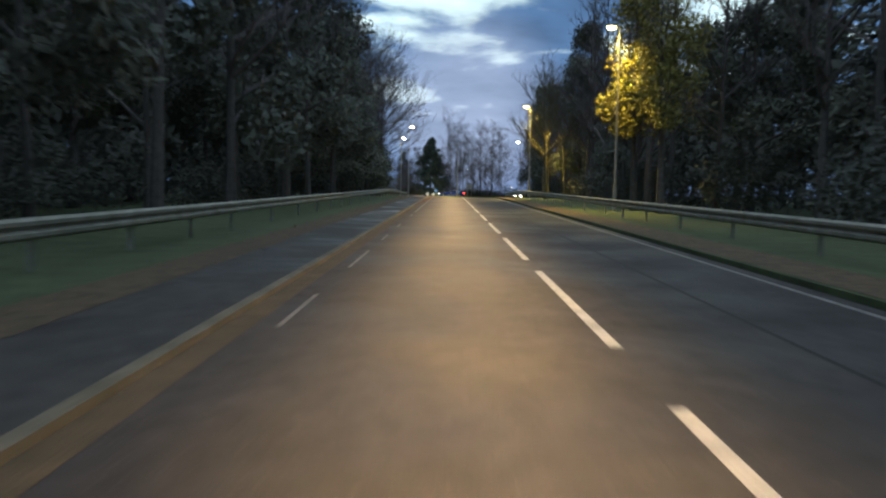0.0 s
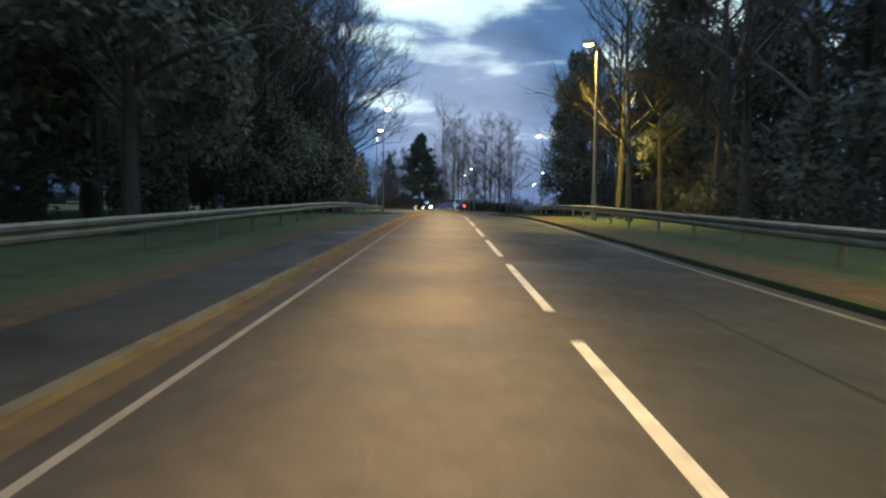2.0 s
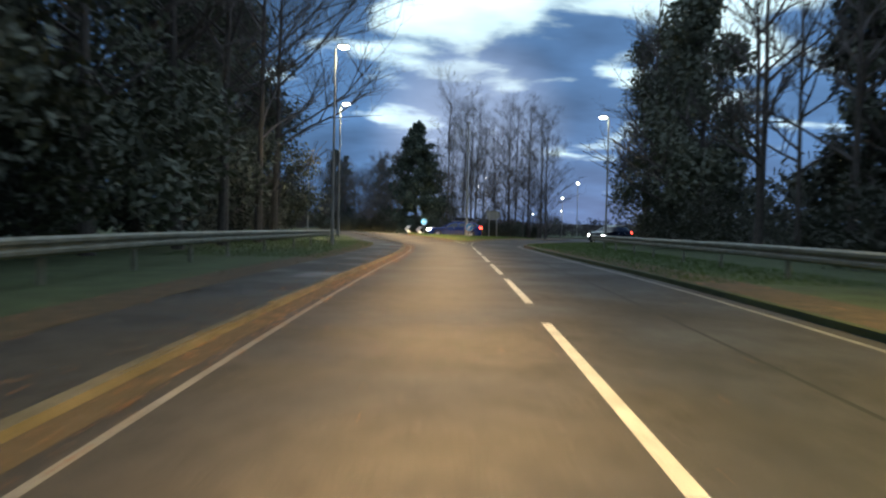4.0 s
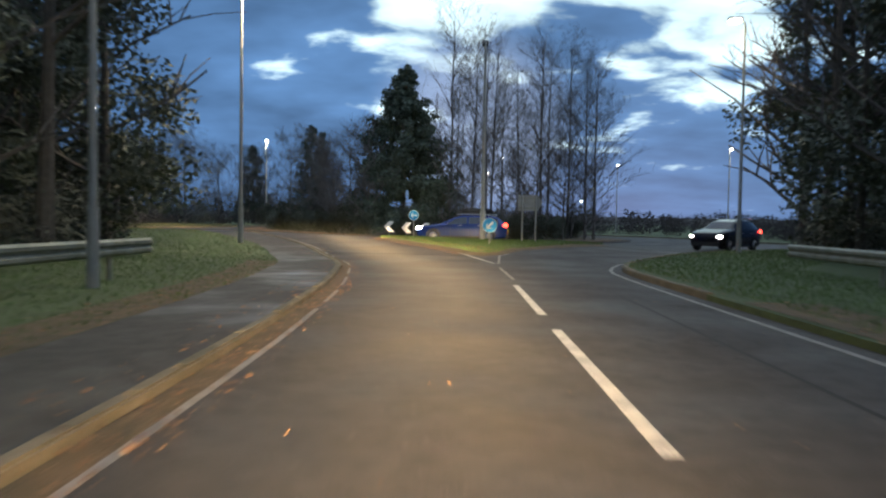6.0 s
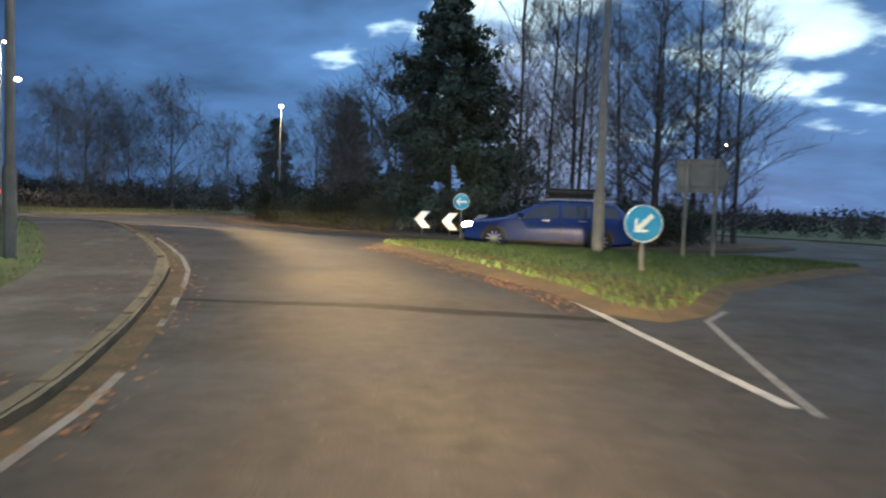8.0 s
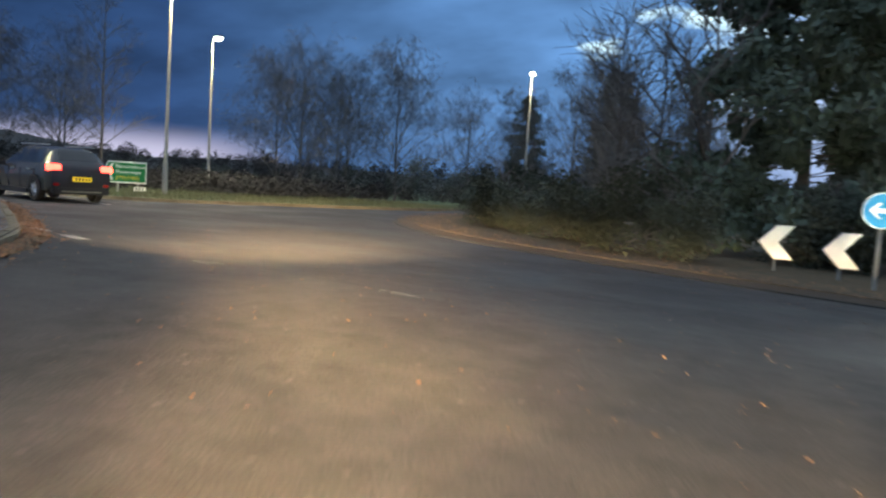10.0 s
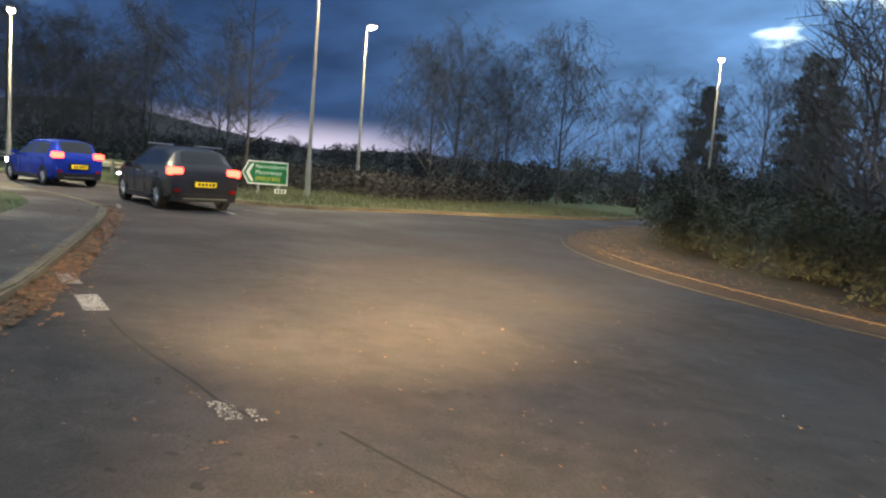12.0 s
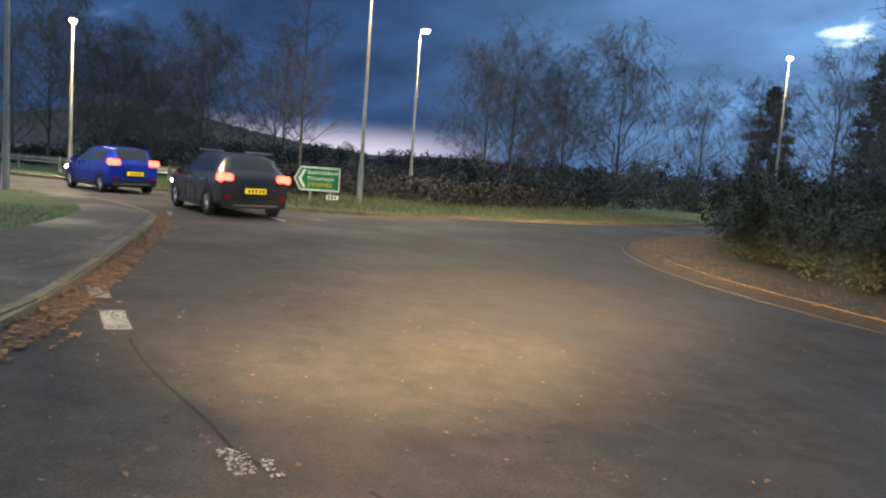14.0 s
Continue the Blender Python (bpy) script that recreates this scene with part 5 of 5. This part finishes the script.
    for x in (fx, rx):
        for s in (1, -1):
            wheel = new("wheel"); wheel.parent = base
            wheel.location = (x, s * (hw - 0.10), wr)
            bm = bmesh.new()
            n = 28
            prof = [(-0.10, wr * 0.66), (-0.10, wr * 0.93), (-0.07, wr), (0.07, wr), (0.10, wr * 0.93), (0.10, wr * 0.66)]
            rings = [[bm.verts.new((r * math.cos(2 * math.pi * k / n), y * s, r * math.sin(2 * math.pi * k / n))) for k in range(n)] for y, r in prof]
            for i in range(len(prof) - 1):
                for k in range(n):
                    bm.faces.new((rings[i][k], rings[i][(k + 1) % n], rings[i + 1][(k + 1) % n], rings[i + 1][k]))
            bmesh.ops.recalc_face_normals(bm, faces=bm.faces)
            part("tyre", bm, TYRE, wheel)
            bm = bmesh.new()
            for k in range(10):
                a = 2 * math.pi * k / 10
                d = Vector((math.cos(a), 0, math.sin(a)))
                tube(bm, Vector((0, 0.085 * s, 0)) + d * 0.03, Vector((0, 0.07 * s, 0)) + d * wr * 0.67, 0.028, 0.018, 5)
            tube(bm, (0, 0.05 * s, 0), (0, 0.10 * s, 0), 0.06, 0.05, 12)
            part("rim", bm, ALLOY, wheel)
            bm = bmesh.new(); tube(bm, (0, 0.0, 0), (0, 0.03 * s, 0), wr * 0.67, wr * 0.67, 24)
            part("brake_disc", bm, BLACK, wheel)
            # dark wheel arch, a little proud of the body side
            bm = bmesh.new()
            m_ = 14
            A, B = [], []
            for k in range(m_ + 1):
                a = math.pi * k / m_
                for lst, r in ((A, wr * 1.02), (B, wr * 1.17)):
                    lst.append(bm.verts.new((x + r * math.cos(a), s * (hw + 0.012), wr + r * math.sin(a))))
            for k in range(m_):
                f = (A[k], A[k + 1], B[k + 1], B[k])
                bm.faces.new(f if s > 0 else f[::-1])
            part("wheel_arch", bm, BLACK, base)
    rear, front = stations[-1][0], stations[0][0]
    for s in (1, -1):
        bm = bmesh.new(); box(bm, rear - 0.02, rear + 0.22, min(s * (hw - 0.36), s * (hw - 0.015)), max(s * (hw - 0.36), s * (hw - 0.015)), tail_z, tail_z + 0.19)
        bmesh.ops.bevel(bm, geom=bm.edges[:], offset=0.03, segments=2, affect="EDGES")
        part("tail_lamp", bm, TAIL, base, "glowing red tail lamp")
        bm = bmesh.new(); box(bm, front - 0.34, front - 0.02, min(s * (hw - 0.44), s * (hw - 0.10)), max(s * (hw - 0.44), s * (hw - 0.10)), 0.62, 0.76)
        bmesh.ops.bevel(bm, geom=bm.edges[:], offset=0.035, segments=2, affect="EDGES")
        part("headlamp", bm, HEAD, base, "lit white headlamp")
        bm = bmesh.new(); box(bm, glass[0][0] - 0.45, glass[0][0] - 0.27, min(s * (hw + 0.02), s * (hw + 0.19)), max(s * (hw + 0.02), s * (hw + 0.19)), 0.93, 1.06)
        bmesh.ops.bevel(bm, geom=bm.edges[:], offset=0.03, segments=2, affect="EDGES")
        part("wing_mirror", bm, paint, base)
        bm = bmesh.new(); tube(bm, (glass[0][0] - 0.36, s * (hw - 0.06), 0.95), (glass[0][0] - 0.36, s * (hw + 0.06), 0.96), 0.03, 0.03, 6)
        part("mirror_arm", bm, BLACK, base)
        for hx in (0.05, -0.95):
            bm = bmesh.new(); box(bm, hx - 0.1, hx + 0.1, min(s * (hw - 0.005), s * (hw + 0.02)), max(s * (hw - 0.005), s * (hw + 0.02)), 0.86, 0.89)
            part("door_handle", bm, ALLOY if rails else paint, base)
        for hx in (glass[0][0] - 0.55, -0.40, -1.25):
            bm = bmesh.new(); box(bm, hx - 0.004, hx + 0.004, min(s * (hw - 0.01), s * (hw + 0.003)), max(s * (hw - 0.01), s * (hw + 0.003)), 0.32, 0.90)
            part("door_gap", bm, BLACK, base)
        bm = bmesh.new(); box(bm, rx + wr * 1.2, fx - wr * 1.2, min(s * (hw - 0.04), s * (hw + 0.008)), max(s * (hw - 0.04), s * (hw + 0.008)), 0.20, 0.33)
        part("sill", bm, BLACK, base)
        if rails:
            bm = bmesh.new()
            tube(bm, (0.25, s * (hw - 0.30), H + 0.02), (rear + 0.55, s * (hw - 0.30), H + 0.0), 0.016, 0.016, 6)
            part("roof_rail", bm, ALLOY, base)
    bm = bmesh.new(); box(bm, rear - 0.035, rear + 0.1, -hw + 0.12, hw - 0.12, 0.24, 0.44)
    bmesh.ops.bevel(bm, geom=bm.edges[:], offset=0.03, segments=2, affect="EDGES")
    part("rear_bumper", bm, BLACK, base)
    bm = bmesh.new(); box(bm, rear - 0.045, rear + 0.02, -hw + 0.34, hw - 0.34, 0.28, 0.345)
    bmesh.ops.bevel(bm, geom=bm.edges[:], offset=0.015, segments=2, affect="EDGES")
    part("bumper_trim", bm, STEEL, base, "silver trim across the rear bumper")
    for s in (1, -1):
        bm = bmesh.new(); box(bm, rear - 0.045, rear + 0.06, min(s * (hw - 0.30), s * (hw - 0.14)), max(s * (hw - 0.30), s * (hw - 0.14)), 0.46, 0.54)
        bmesh.ops.bevel(bm, geom=bm.edges[:], offset=0.02, segments=2, affect="EDGES")
        part("reflector", bm, RED_REFLEX, base, "red rear reflector")
    bm = bmesh.new(); box(bm, front - 0.1, front + 0.03, -hw + 0.2, hw - 0.2, 0.24, 0.46)
    bmesh.ops.bevel(bm, geom=bm.edges[:], offset=0.03, segments=2, affect="EDGES")
    part("grille", bm, BLACK, base)
    bm = bmesh.new(); box(bm, rear - 0.05, rear - 0.03, -0.26, 0.26, 0.60, 0.72)
    pl = part("number_plate", bm, PLATE_GLOW, base, "yellow number plate with its light put in as glow")
    for k in range(5):
        bm = bmesh.new(); box(bm, rear - 0.054, rear - 0.0505, -0.22 + 0.09 * k, -0.16 + 0.09 * k, 0.625, 0.695)
        part("plate_bar", bm, BLACK, pl)
    bm = bmesh.new(); box(bm, rear - 0.03, rear + 0.02, -0.34, 0.34, 0.56, 0.76)
    part("plate_recess", bm, BLACK, base)
    if roof_box:
        bm = bmesh.new(); box(bm, rear + 0.7, 0.1, -0.36, 0.30, H + 0.08, H + 0.34)
        bmesh.ops.bevel(bm, geom=bm.edges[:], offset=0.10, segments=3, affect="EDGES")
        part("roof_box", bm, BLACK, base, "glossy black roof box")
        for bx in (0.1, rear + 1.0):
            bm = bmesh.new(); tube(bm, (bx, -hw + 0.25, H + 0.05), (bx, hw - 0.25, H + 0.05), 0.02, 0.02, 6)
            part("roof_bar", bm, BLACK, base)
    return tagged(base, label, "car")


HATCH = [(1.95, 0.30, 0.55, 0.62, 0.55, 0.42), (1.86, 0.24, 0.66, 0.72, 0.72, 0.58), (1.55, 0.20, 0.80, 0.86, 0.80, 0.66), (1.05, 0.19, 0.90, 1.00, 0.83, 0.68), (0.30, 0.18, 0.95, 1.38, 0.845, 0.60), (-0.15, 0.18, 0.96, 1.50, 0.845, 0.60), (-0.9, 0.18, 0.98, 1.52, 0.845, 0.59), (-1.55, 0.20, 1.00, 1.46, 0.83, 0.56), (-1.88, 0.26, 0.98, 1.08, 0.80, 0.60), (-1.95, 0.32, 0.80, 0.84, 0.76, 0.64)]
ESTATE = [(2.38, 0.30, 0.55, 0.62, 0.60, 0.45), (2.28, 0.24, 0.66, 0.74, 0.80, 0.62), (1.9, 0.20, 0.78, 0.86, 0.88, 0.72), (1.15, 0.18, 0.86, 0.95, 0.92, 0.76), (0.35, 0.18, 0.90, 1.32, 0.925, 0.62), (-0.1, 0.18, 0.91, 1.44, 0.925, 0.62), (-1.2, 0.18, 0.93, 1.44, 0.92, 0.60), (-1.85, 0.20, 0.95, 1.38, 0.90, 0.57), (-2.25, 0.26, 0.95, 1.04, 0.86, 0.62), (-2.38, 0.32, 0.80, 0.86, 0.80, 0.66)]
SUV = [(2.12, 0.34, 0.66, 0.74, 0.62, 0.48), (2.02, 0.28, 0.80, 0.88, 0.80, 0.64), (1.6, 0.24, 0.92, 1.00, 0.88, 0.72), (0.95, 0.23, 0.98, 1.08, 0.905, 0.74), (0.25, 0.22, 1.00, 1.45, 0.91, 0.62), (-0.2, 0.22, 1.01, 1.56, 0.91, 0.62), (-1.2, 0.22, 1.03, 1.54, 0.90, 0.60), (-1.7, 0.24, 1.04, 1.46, 0.88, 0.57), (-2.02, 0.30, 1.02, 1.12, 0.86, 0.66), (-2.12, 0.36, 0.86, 0.90, 0.82, 0.70)]
BLUE = car_paint("blue_car_paint", (0.014, 0.050, 0.46))
NAVY = car_paint("dark_blue_car_paint", (0.010, 0.034, 0.17), 0.2, 0.1)
SILVER = car_paint("dark_grey_car_paint", (0.085, 0.084, 0.084), 0.24, 0.5)
DARK = car_paint("black_car_paint", (0.012, 0.013, 0.018))
car("hatchback_car", BLUE, 3.9, 1.69, 1.52, HATCH, ((1.02, 0.0), (-1.52, -1.86), [(0.72, -0.35, 0.08, 0.86, 0.42, 0.02), (-0.43, -1.45, 0.08, 0.86, 0.0, 0.12)]), (0.30, 1.28, -1.22), (-32.6, 38.4), (-0.995, 0.02), "blue five-door hatchback with lit tail lamps on the exit road", rails=False, tail_z=0.92)
car("suv_car", SILVER, 4.24, 1.82, 1.57, SUV, ((0.92, -0.05), (-1.68, -1.98), [(0.62, -0.42, 0.08, 0.84, 0.40, 0.02), (-0.50, -1.62, 0.08, 0.84, 0.0, 0.16)]), (0.34, 1.32, -1.27), (-24.1, 37.6), (-0.97, 0.22), "grey compact crossover with lit tail lamps leaving the roundabout", tail_z=0.86)
car("estate_car", NAVY, 4.76, 1.85, 1.44, ESTATE, ((1.1, 0.05), (-1.8, -2.2), [(0.8, -0.3, 0.08, 0.84, 0.42, 0.02), (-0.38, -1.15, 0.08, 0.84, 0.0, 0.0), (-1.22, -1.95, 0.1, 0.8, 0.0, 0.1)]), (0.33, 1.45, -1.42), (0.3, 30.6), (-1, 0.06), "dark blue estate car circling the roundabout with lit lamps", roof_box=True, tail_z=0.82)
car("suv_car", DARK, 4.24, 1.82, 1.57, SUV, ((0.92, -0.05), (-1.68, -1.98), [(0.62, -0.42, 0.08, 0.84, 0.40, 0.02), (-0.50, -1.62, 0.08, 0.84, 0.0, 0.16)]), (0.34, 1.32, -1.27), (13.6, 29.0), (-0.72, -0.69), "black off-road car approaching with bright headlamps", tail_z=0.86)


# ---- fallen leaves and grass blades ----
def leaves_along(line, lo, hi, n, z, seed, label):
    r = random.Random(seed)
    V, F = [], []
    for _ in range(n):
        i = r.randrange(len(line) - 1)
        a, b = Vector(line[i]), Vector(line[i + 1])
        t = (b - a).normalized()
        p = a.lerp(b, r.random()) + Vector((-t.y, t.x)) * r.uniform(lo, hi)
        s = r.uniform(0.014, 0.046)
        w = r.uniform(0, 6.28)
        k = len(V)
        zz = z + r.uniform(0.002, 0.02)
        for q in range(4):
            ang = w + q * math.pi / 2
            V.append((p.x + s * math.cos(ang) * (1 if q % 2 else 0.7), p.y + s * math.sin(ang) * (1 if q % 2 else 0.7), zz + r.uniform(-0.002, 0.018)))
        F.append((k, k + 1, k + 2, k + 3))
    return tagged(raw("fallen_leaves", V, F, DRY_LEAF), label, "leaves", kind="stuff")


near_kerb = [p for p in KERB_L if p[1] > -60 and p[0] > -24]
leaves_along(near_kerb, -0.55, 0.0, 2600, 0.003, 1, "brown fallen leaves scattered along the gutter")
leaves_along([p for p in KERB_L if p[1] > 24 and p[0] > -24], -0.34, 0.12, 2600, 0.003, 8, "thick drift of orange leaves along the kerb by the exit")
leaves_along(near_kerb, 0.15, 0.7, 900, 0.065, 2, "brown fallen leaves scattered on the footpath")
leaves_along(path_edge, -0.1, 1.1, 3600, 0.066, 3, "drift of brown leaves beside the footpath")
leaves_along(SPLIT_W, -0.75, -0.3, 500, 0.003, 7, "brown leaves along the foot of the splitter island")
leaves_along(SPLIT_W, 0.3, 1.0, 1100, 0.11, 4, "brown leaves along the splitter island's edge")
leaves_along([p for p in KERB_R if p[1] < 26], -1.4, 0.1, 2600, 0.11, 5, "brown leaves along the verge's edge")
leaves_along(isle[36:68], 0.12, 1.8, 3000, 0.097, 6, "brown leaves under the central island's bushes")


def blades(name, inside, x0, x1, y0, y1, n, hmin, hmax, seed, label, z=0.1, mat=BLADE):
    r = random.Random(seed)
    V, F = [], []
    for _ in range(n):
        x, y = r.uniform(x0, x1), r.uniform(y0, y1)
        if not inside(x, y):
            continue
        h = r.uniform(hmin, hmax)
        a = r.uniform(0, 6.28)
        w = 0.012
        k = len(V)
        dx, dy = r.uniform(-0.5, 0.5) * h, r.uniform(-0.5, 0.5) * h
        V += [(x - w * math.cos(a), y - w * math.sin(a), z - 0.01), (x + w * math.cos(a), y + w * math.sin(a), z - 0.01), (x + dx, y + dy, z + h)]
        F.append((k, k + 1, k + 2))
    return tagged(raw(name, V, F, mat), label, "grass", kind="stuff")


def in_poly(poly):
    def test(x, y):
        c = False
        for (ax, ay), (bx, by) in zip(poly, poly[1:] + poly[:1]):
            if (ay > y) != (by > y) and x < (bx - ax) * (y - ay) / (by - ay) + ax:
                c = not c
        return c
    return test


blades("grass_blades", in_poly(SPLIT), -4.5, 8.5, 18, 28.7, 34000, 0.03, 0.10, 11, "short green grass on the splitter island")
nose_poly = [p for p in KERB_R if -20 < p[1] < 30] + [(22, 30), (9.5, 12), (9, -20)]
blades("grass_blades", in_poly(nose_poly), 4.8, 16, -20, 29, 52000, 0.04, 0.11, 12, "green grass on the verge nose")
west_poly = [p for p in path_edge if -12 < p[1] < 34 and p[0] > -24] + [(-24, 22), (-13, 12), (-9, -12)]
blades("grass_blades", in_poly(west_poly), -24, -4, -12, 34, 60000, 0.03, 0.09, 13, "green grass between footpath and trees", z=0.055)
north_poly = [p for p in OUTER if p[0] < -15 and p[0] > -40 and p[1] < 58] + [(-40, 52), (-24, 60)]
blades("grass_blades", in_poly(north_poly), -42, -17, 38, 60, 46000, 0.06, 0.24, 14, "rough dull grass on the far bank", mat=leafy("rough_grass", (0.095, 0.105, 0.050), 0.6))


# ---- by the exit road ----
crash_barrier(smooth_line([(-30.5, 43.2), (-36, 43.4), (-44, 42.2), (-56, 39.5)], 1.6), "galvanised steel crash barrier along the exit road")


def marker_post(x, y, h, r, label):
    base = new("marker_post")
    base.location = (x, y, 0.1)
    bm = bmesh.new()
    tube(bm, (0, 0, -0.1), (0, 0, h), r, r * 0.9, 10)
    tube(bm, (0, 0, h), (0, 0, h + 0.04), r * 0.9, r * 0.4, 10)
    part("shaft", bm, GREY_POLE, base)
    bm = bmesh.new()
    tube(bm, (0, 0, h - 0.2), (0, 0, h - 0.1), r * 1.04, r * 1.04, 10)
    part("band", bm, SIGN_WHITE, base, "white reflective band")
    return tagged(base, label, "post")


marker_post(-30.0, 42.4, 0.95, 0.09, "short grey verge post beside the exit road")


def small_sign_back(x, y, z, d, yaw):
    base = new("round_sign")
    base.location = (x, y, 0.1)
    base.rotation_euler = (0, 0, radians(yaw))
    bm = bmesh.new(); disc(bm, d / 2, -0.008, 0.008, 28)
    for v in bm.verts: v.co.z += z
    part("disc", bm, SIGN_BACK, base)
    bm = bmesh.new(); tube(bm, (0, 0.05, 0), (0, 0.05, z + d * 0.3), 0.035, 0.035, 8)
    part("post", bm, GREY_POLE, base)
    return tagged(base, "grey back of a small round sign on a post", "road sign")


small_sign_back(-32.4, 43.0, 1.1, 0.6, 60)

# fallen leaves and chips scattered over the carriageway
def road_scatter(x0, x1, y0, y1, n, seed):
    r = random.Random(seed)
    V, F = [], []
    for _ in range(n):
        x, y = r.uniform(x0, x1), r.uniform(y0, y1)
        s_, w = r.uniform(0.006, 0.02), r.uniform(0, 6.28)
        k = len(V)
        for q in range(4):
            V.append((x + s_ * math.cos(w + q * 1.57), y + s_ * math.sin(w + q * 1.57) * 0.7, 0.004 + r.uniform(0, 0.012)))
        F.append((k, k + 1, k + 2, k + 3))
    return tagged(raw("road_debris", V, F, DRY_LEAF), "small leaves and chips lying on the asphalt", "leaves", kind="stuff")


road_scatter(-17, -2, 25, 36, 900, 21)
road_scatter(-2.4, 4.6, -60, 18, 500, 22)


# moss and dark grit caught in the worn surface where the traffic waits
def moss_flecks(x0, x1, y0, y1, n, seed):
    r = random.Random(seed)
    V, F = [], []
    for _ in range(n):
        x, y = r.uniform(x0, x1), r.uniform(y0, y1)
        if noise.noise((x * 0.9, y * 0.9, 4.0)) < 0.02:
            continue
        s_, w, k = r.uniform(0.008, 0.03), r.uniform(0, 6.28), len(V)
        for q in range(6):
            rad = s_ * r.uniform(0.5, 1.2) * (1.0 if q % 3 else 1.6)
            V.append((x + rad * math.cos(w + q * 1.047), y + rad * math.sin(w + q * 1.047), 0.003 + 0.002 * r.random()))
        F.append(tuple(range(k, k + 6)))
    return tagged(raw("moss_flecks", V, F, DARK_KERB_MOSS), "dark moss and grit in the worn asphalt", "moss", kind="stuff")


moss_flecks(-15, -5, 26.5, 36, 1500, 31)


# ---- the gentle slope under it all ----
def lay_on_slope():
    """Lift ground, road and all that lies or stands on them by the rise of the land."""
    level = Matrix.Identity(4)
    broad = ("ground", "road", "verge_west", "verge_east", "verge_north", "roundabout_island", "splitter_island", "road_marking", "road_joint")
    lifted = set()
    for ob in list(scene.objects):
        if ob.type == "CAMERA" or ob.name.split(".")[0] in ("dipped_beam", "beam_spill"):
            continue
        if ob.parent and ob.parent.matrix_basis != level:
            continue
        if ob.name.startswith("kerbstone"):
            p, d = ob.matrix_basis.translation.copy(), ob.matrix_basis.col[0].to_3d()
            grade = float(rise(p.x + 0.45 * d.x, p.y + 0.45 * d.y) - rise(p.x - 0.45 * d.x, p.y - 0.45 * d.y)) / 0.9
            lift = Matrix.Translation((0, 0, float(rise(p.x, p.y))))
            ob.matrix_basis = lift @ ob.matrix_basis @ Matrix.Rotation(-math.atan(grade), 4, "Y")
            continue
        if ob.matrix_basis != level:
            ob.location.z += float(rise(ob.location.x, ob.location.y))
            continue
        if ob.type != "MESH" or ob.data.name in lifted:
            continue
        me = ob.data
        lifted.add(me.name)
        if ob.name.split(".")[0] in broad:
            bm = bmesh.new()
            bm.from_mesh(me)
            xs, ys = [v.co.x for v in bm.verts], [v.co.y for v in bm.verts]
            for axis, places, span in ((0, range(-19, 13), xs), (1, [-210, *range(-42, -8, 2), *range(13, 38)], ys)):
                for k in places:
                    if min(span) < k < max(span):
                        co, no = [0.0, 0.0, 0.0], [0.0, 0.0, 0.0]
                        co[axis], no[axis] = k, 1.0
                        bmesh.ops.bisect_plane(bm, geom=bm.verts[:] + bm.edges[:] + bm.faces[:], plane_co=co, plane_no=no)
            bm.to_mesh(me)
            bm.free()
        co = np.empty(len(me.vertices) * 3, dtype=np.float32)
        me.vertices.foreach_get("co", co)
        co = co.reshape(-1, 3)
        co[:, 2] += rise(co[:, 0], co[:, 1])
        me.vertices.foreach_set("co", co.ravel())
        me.update()


lay_on_slope()
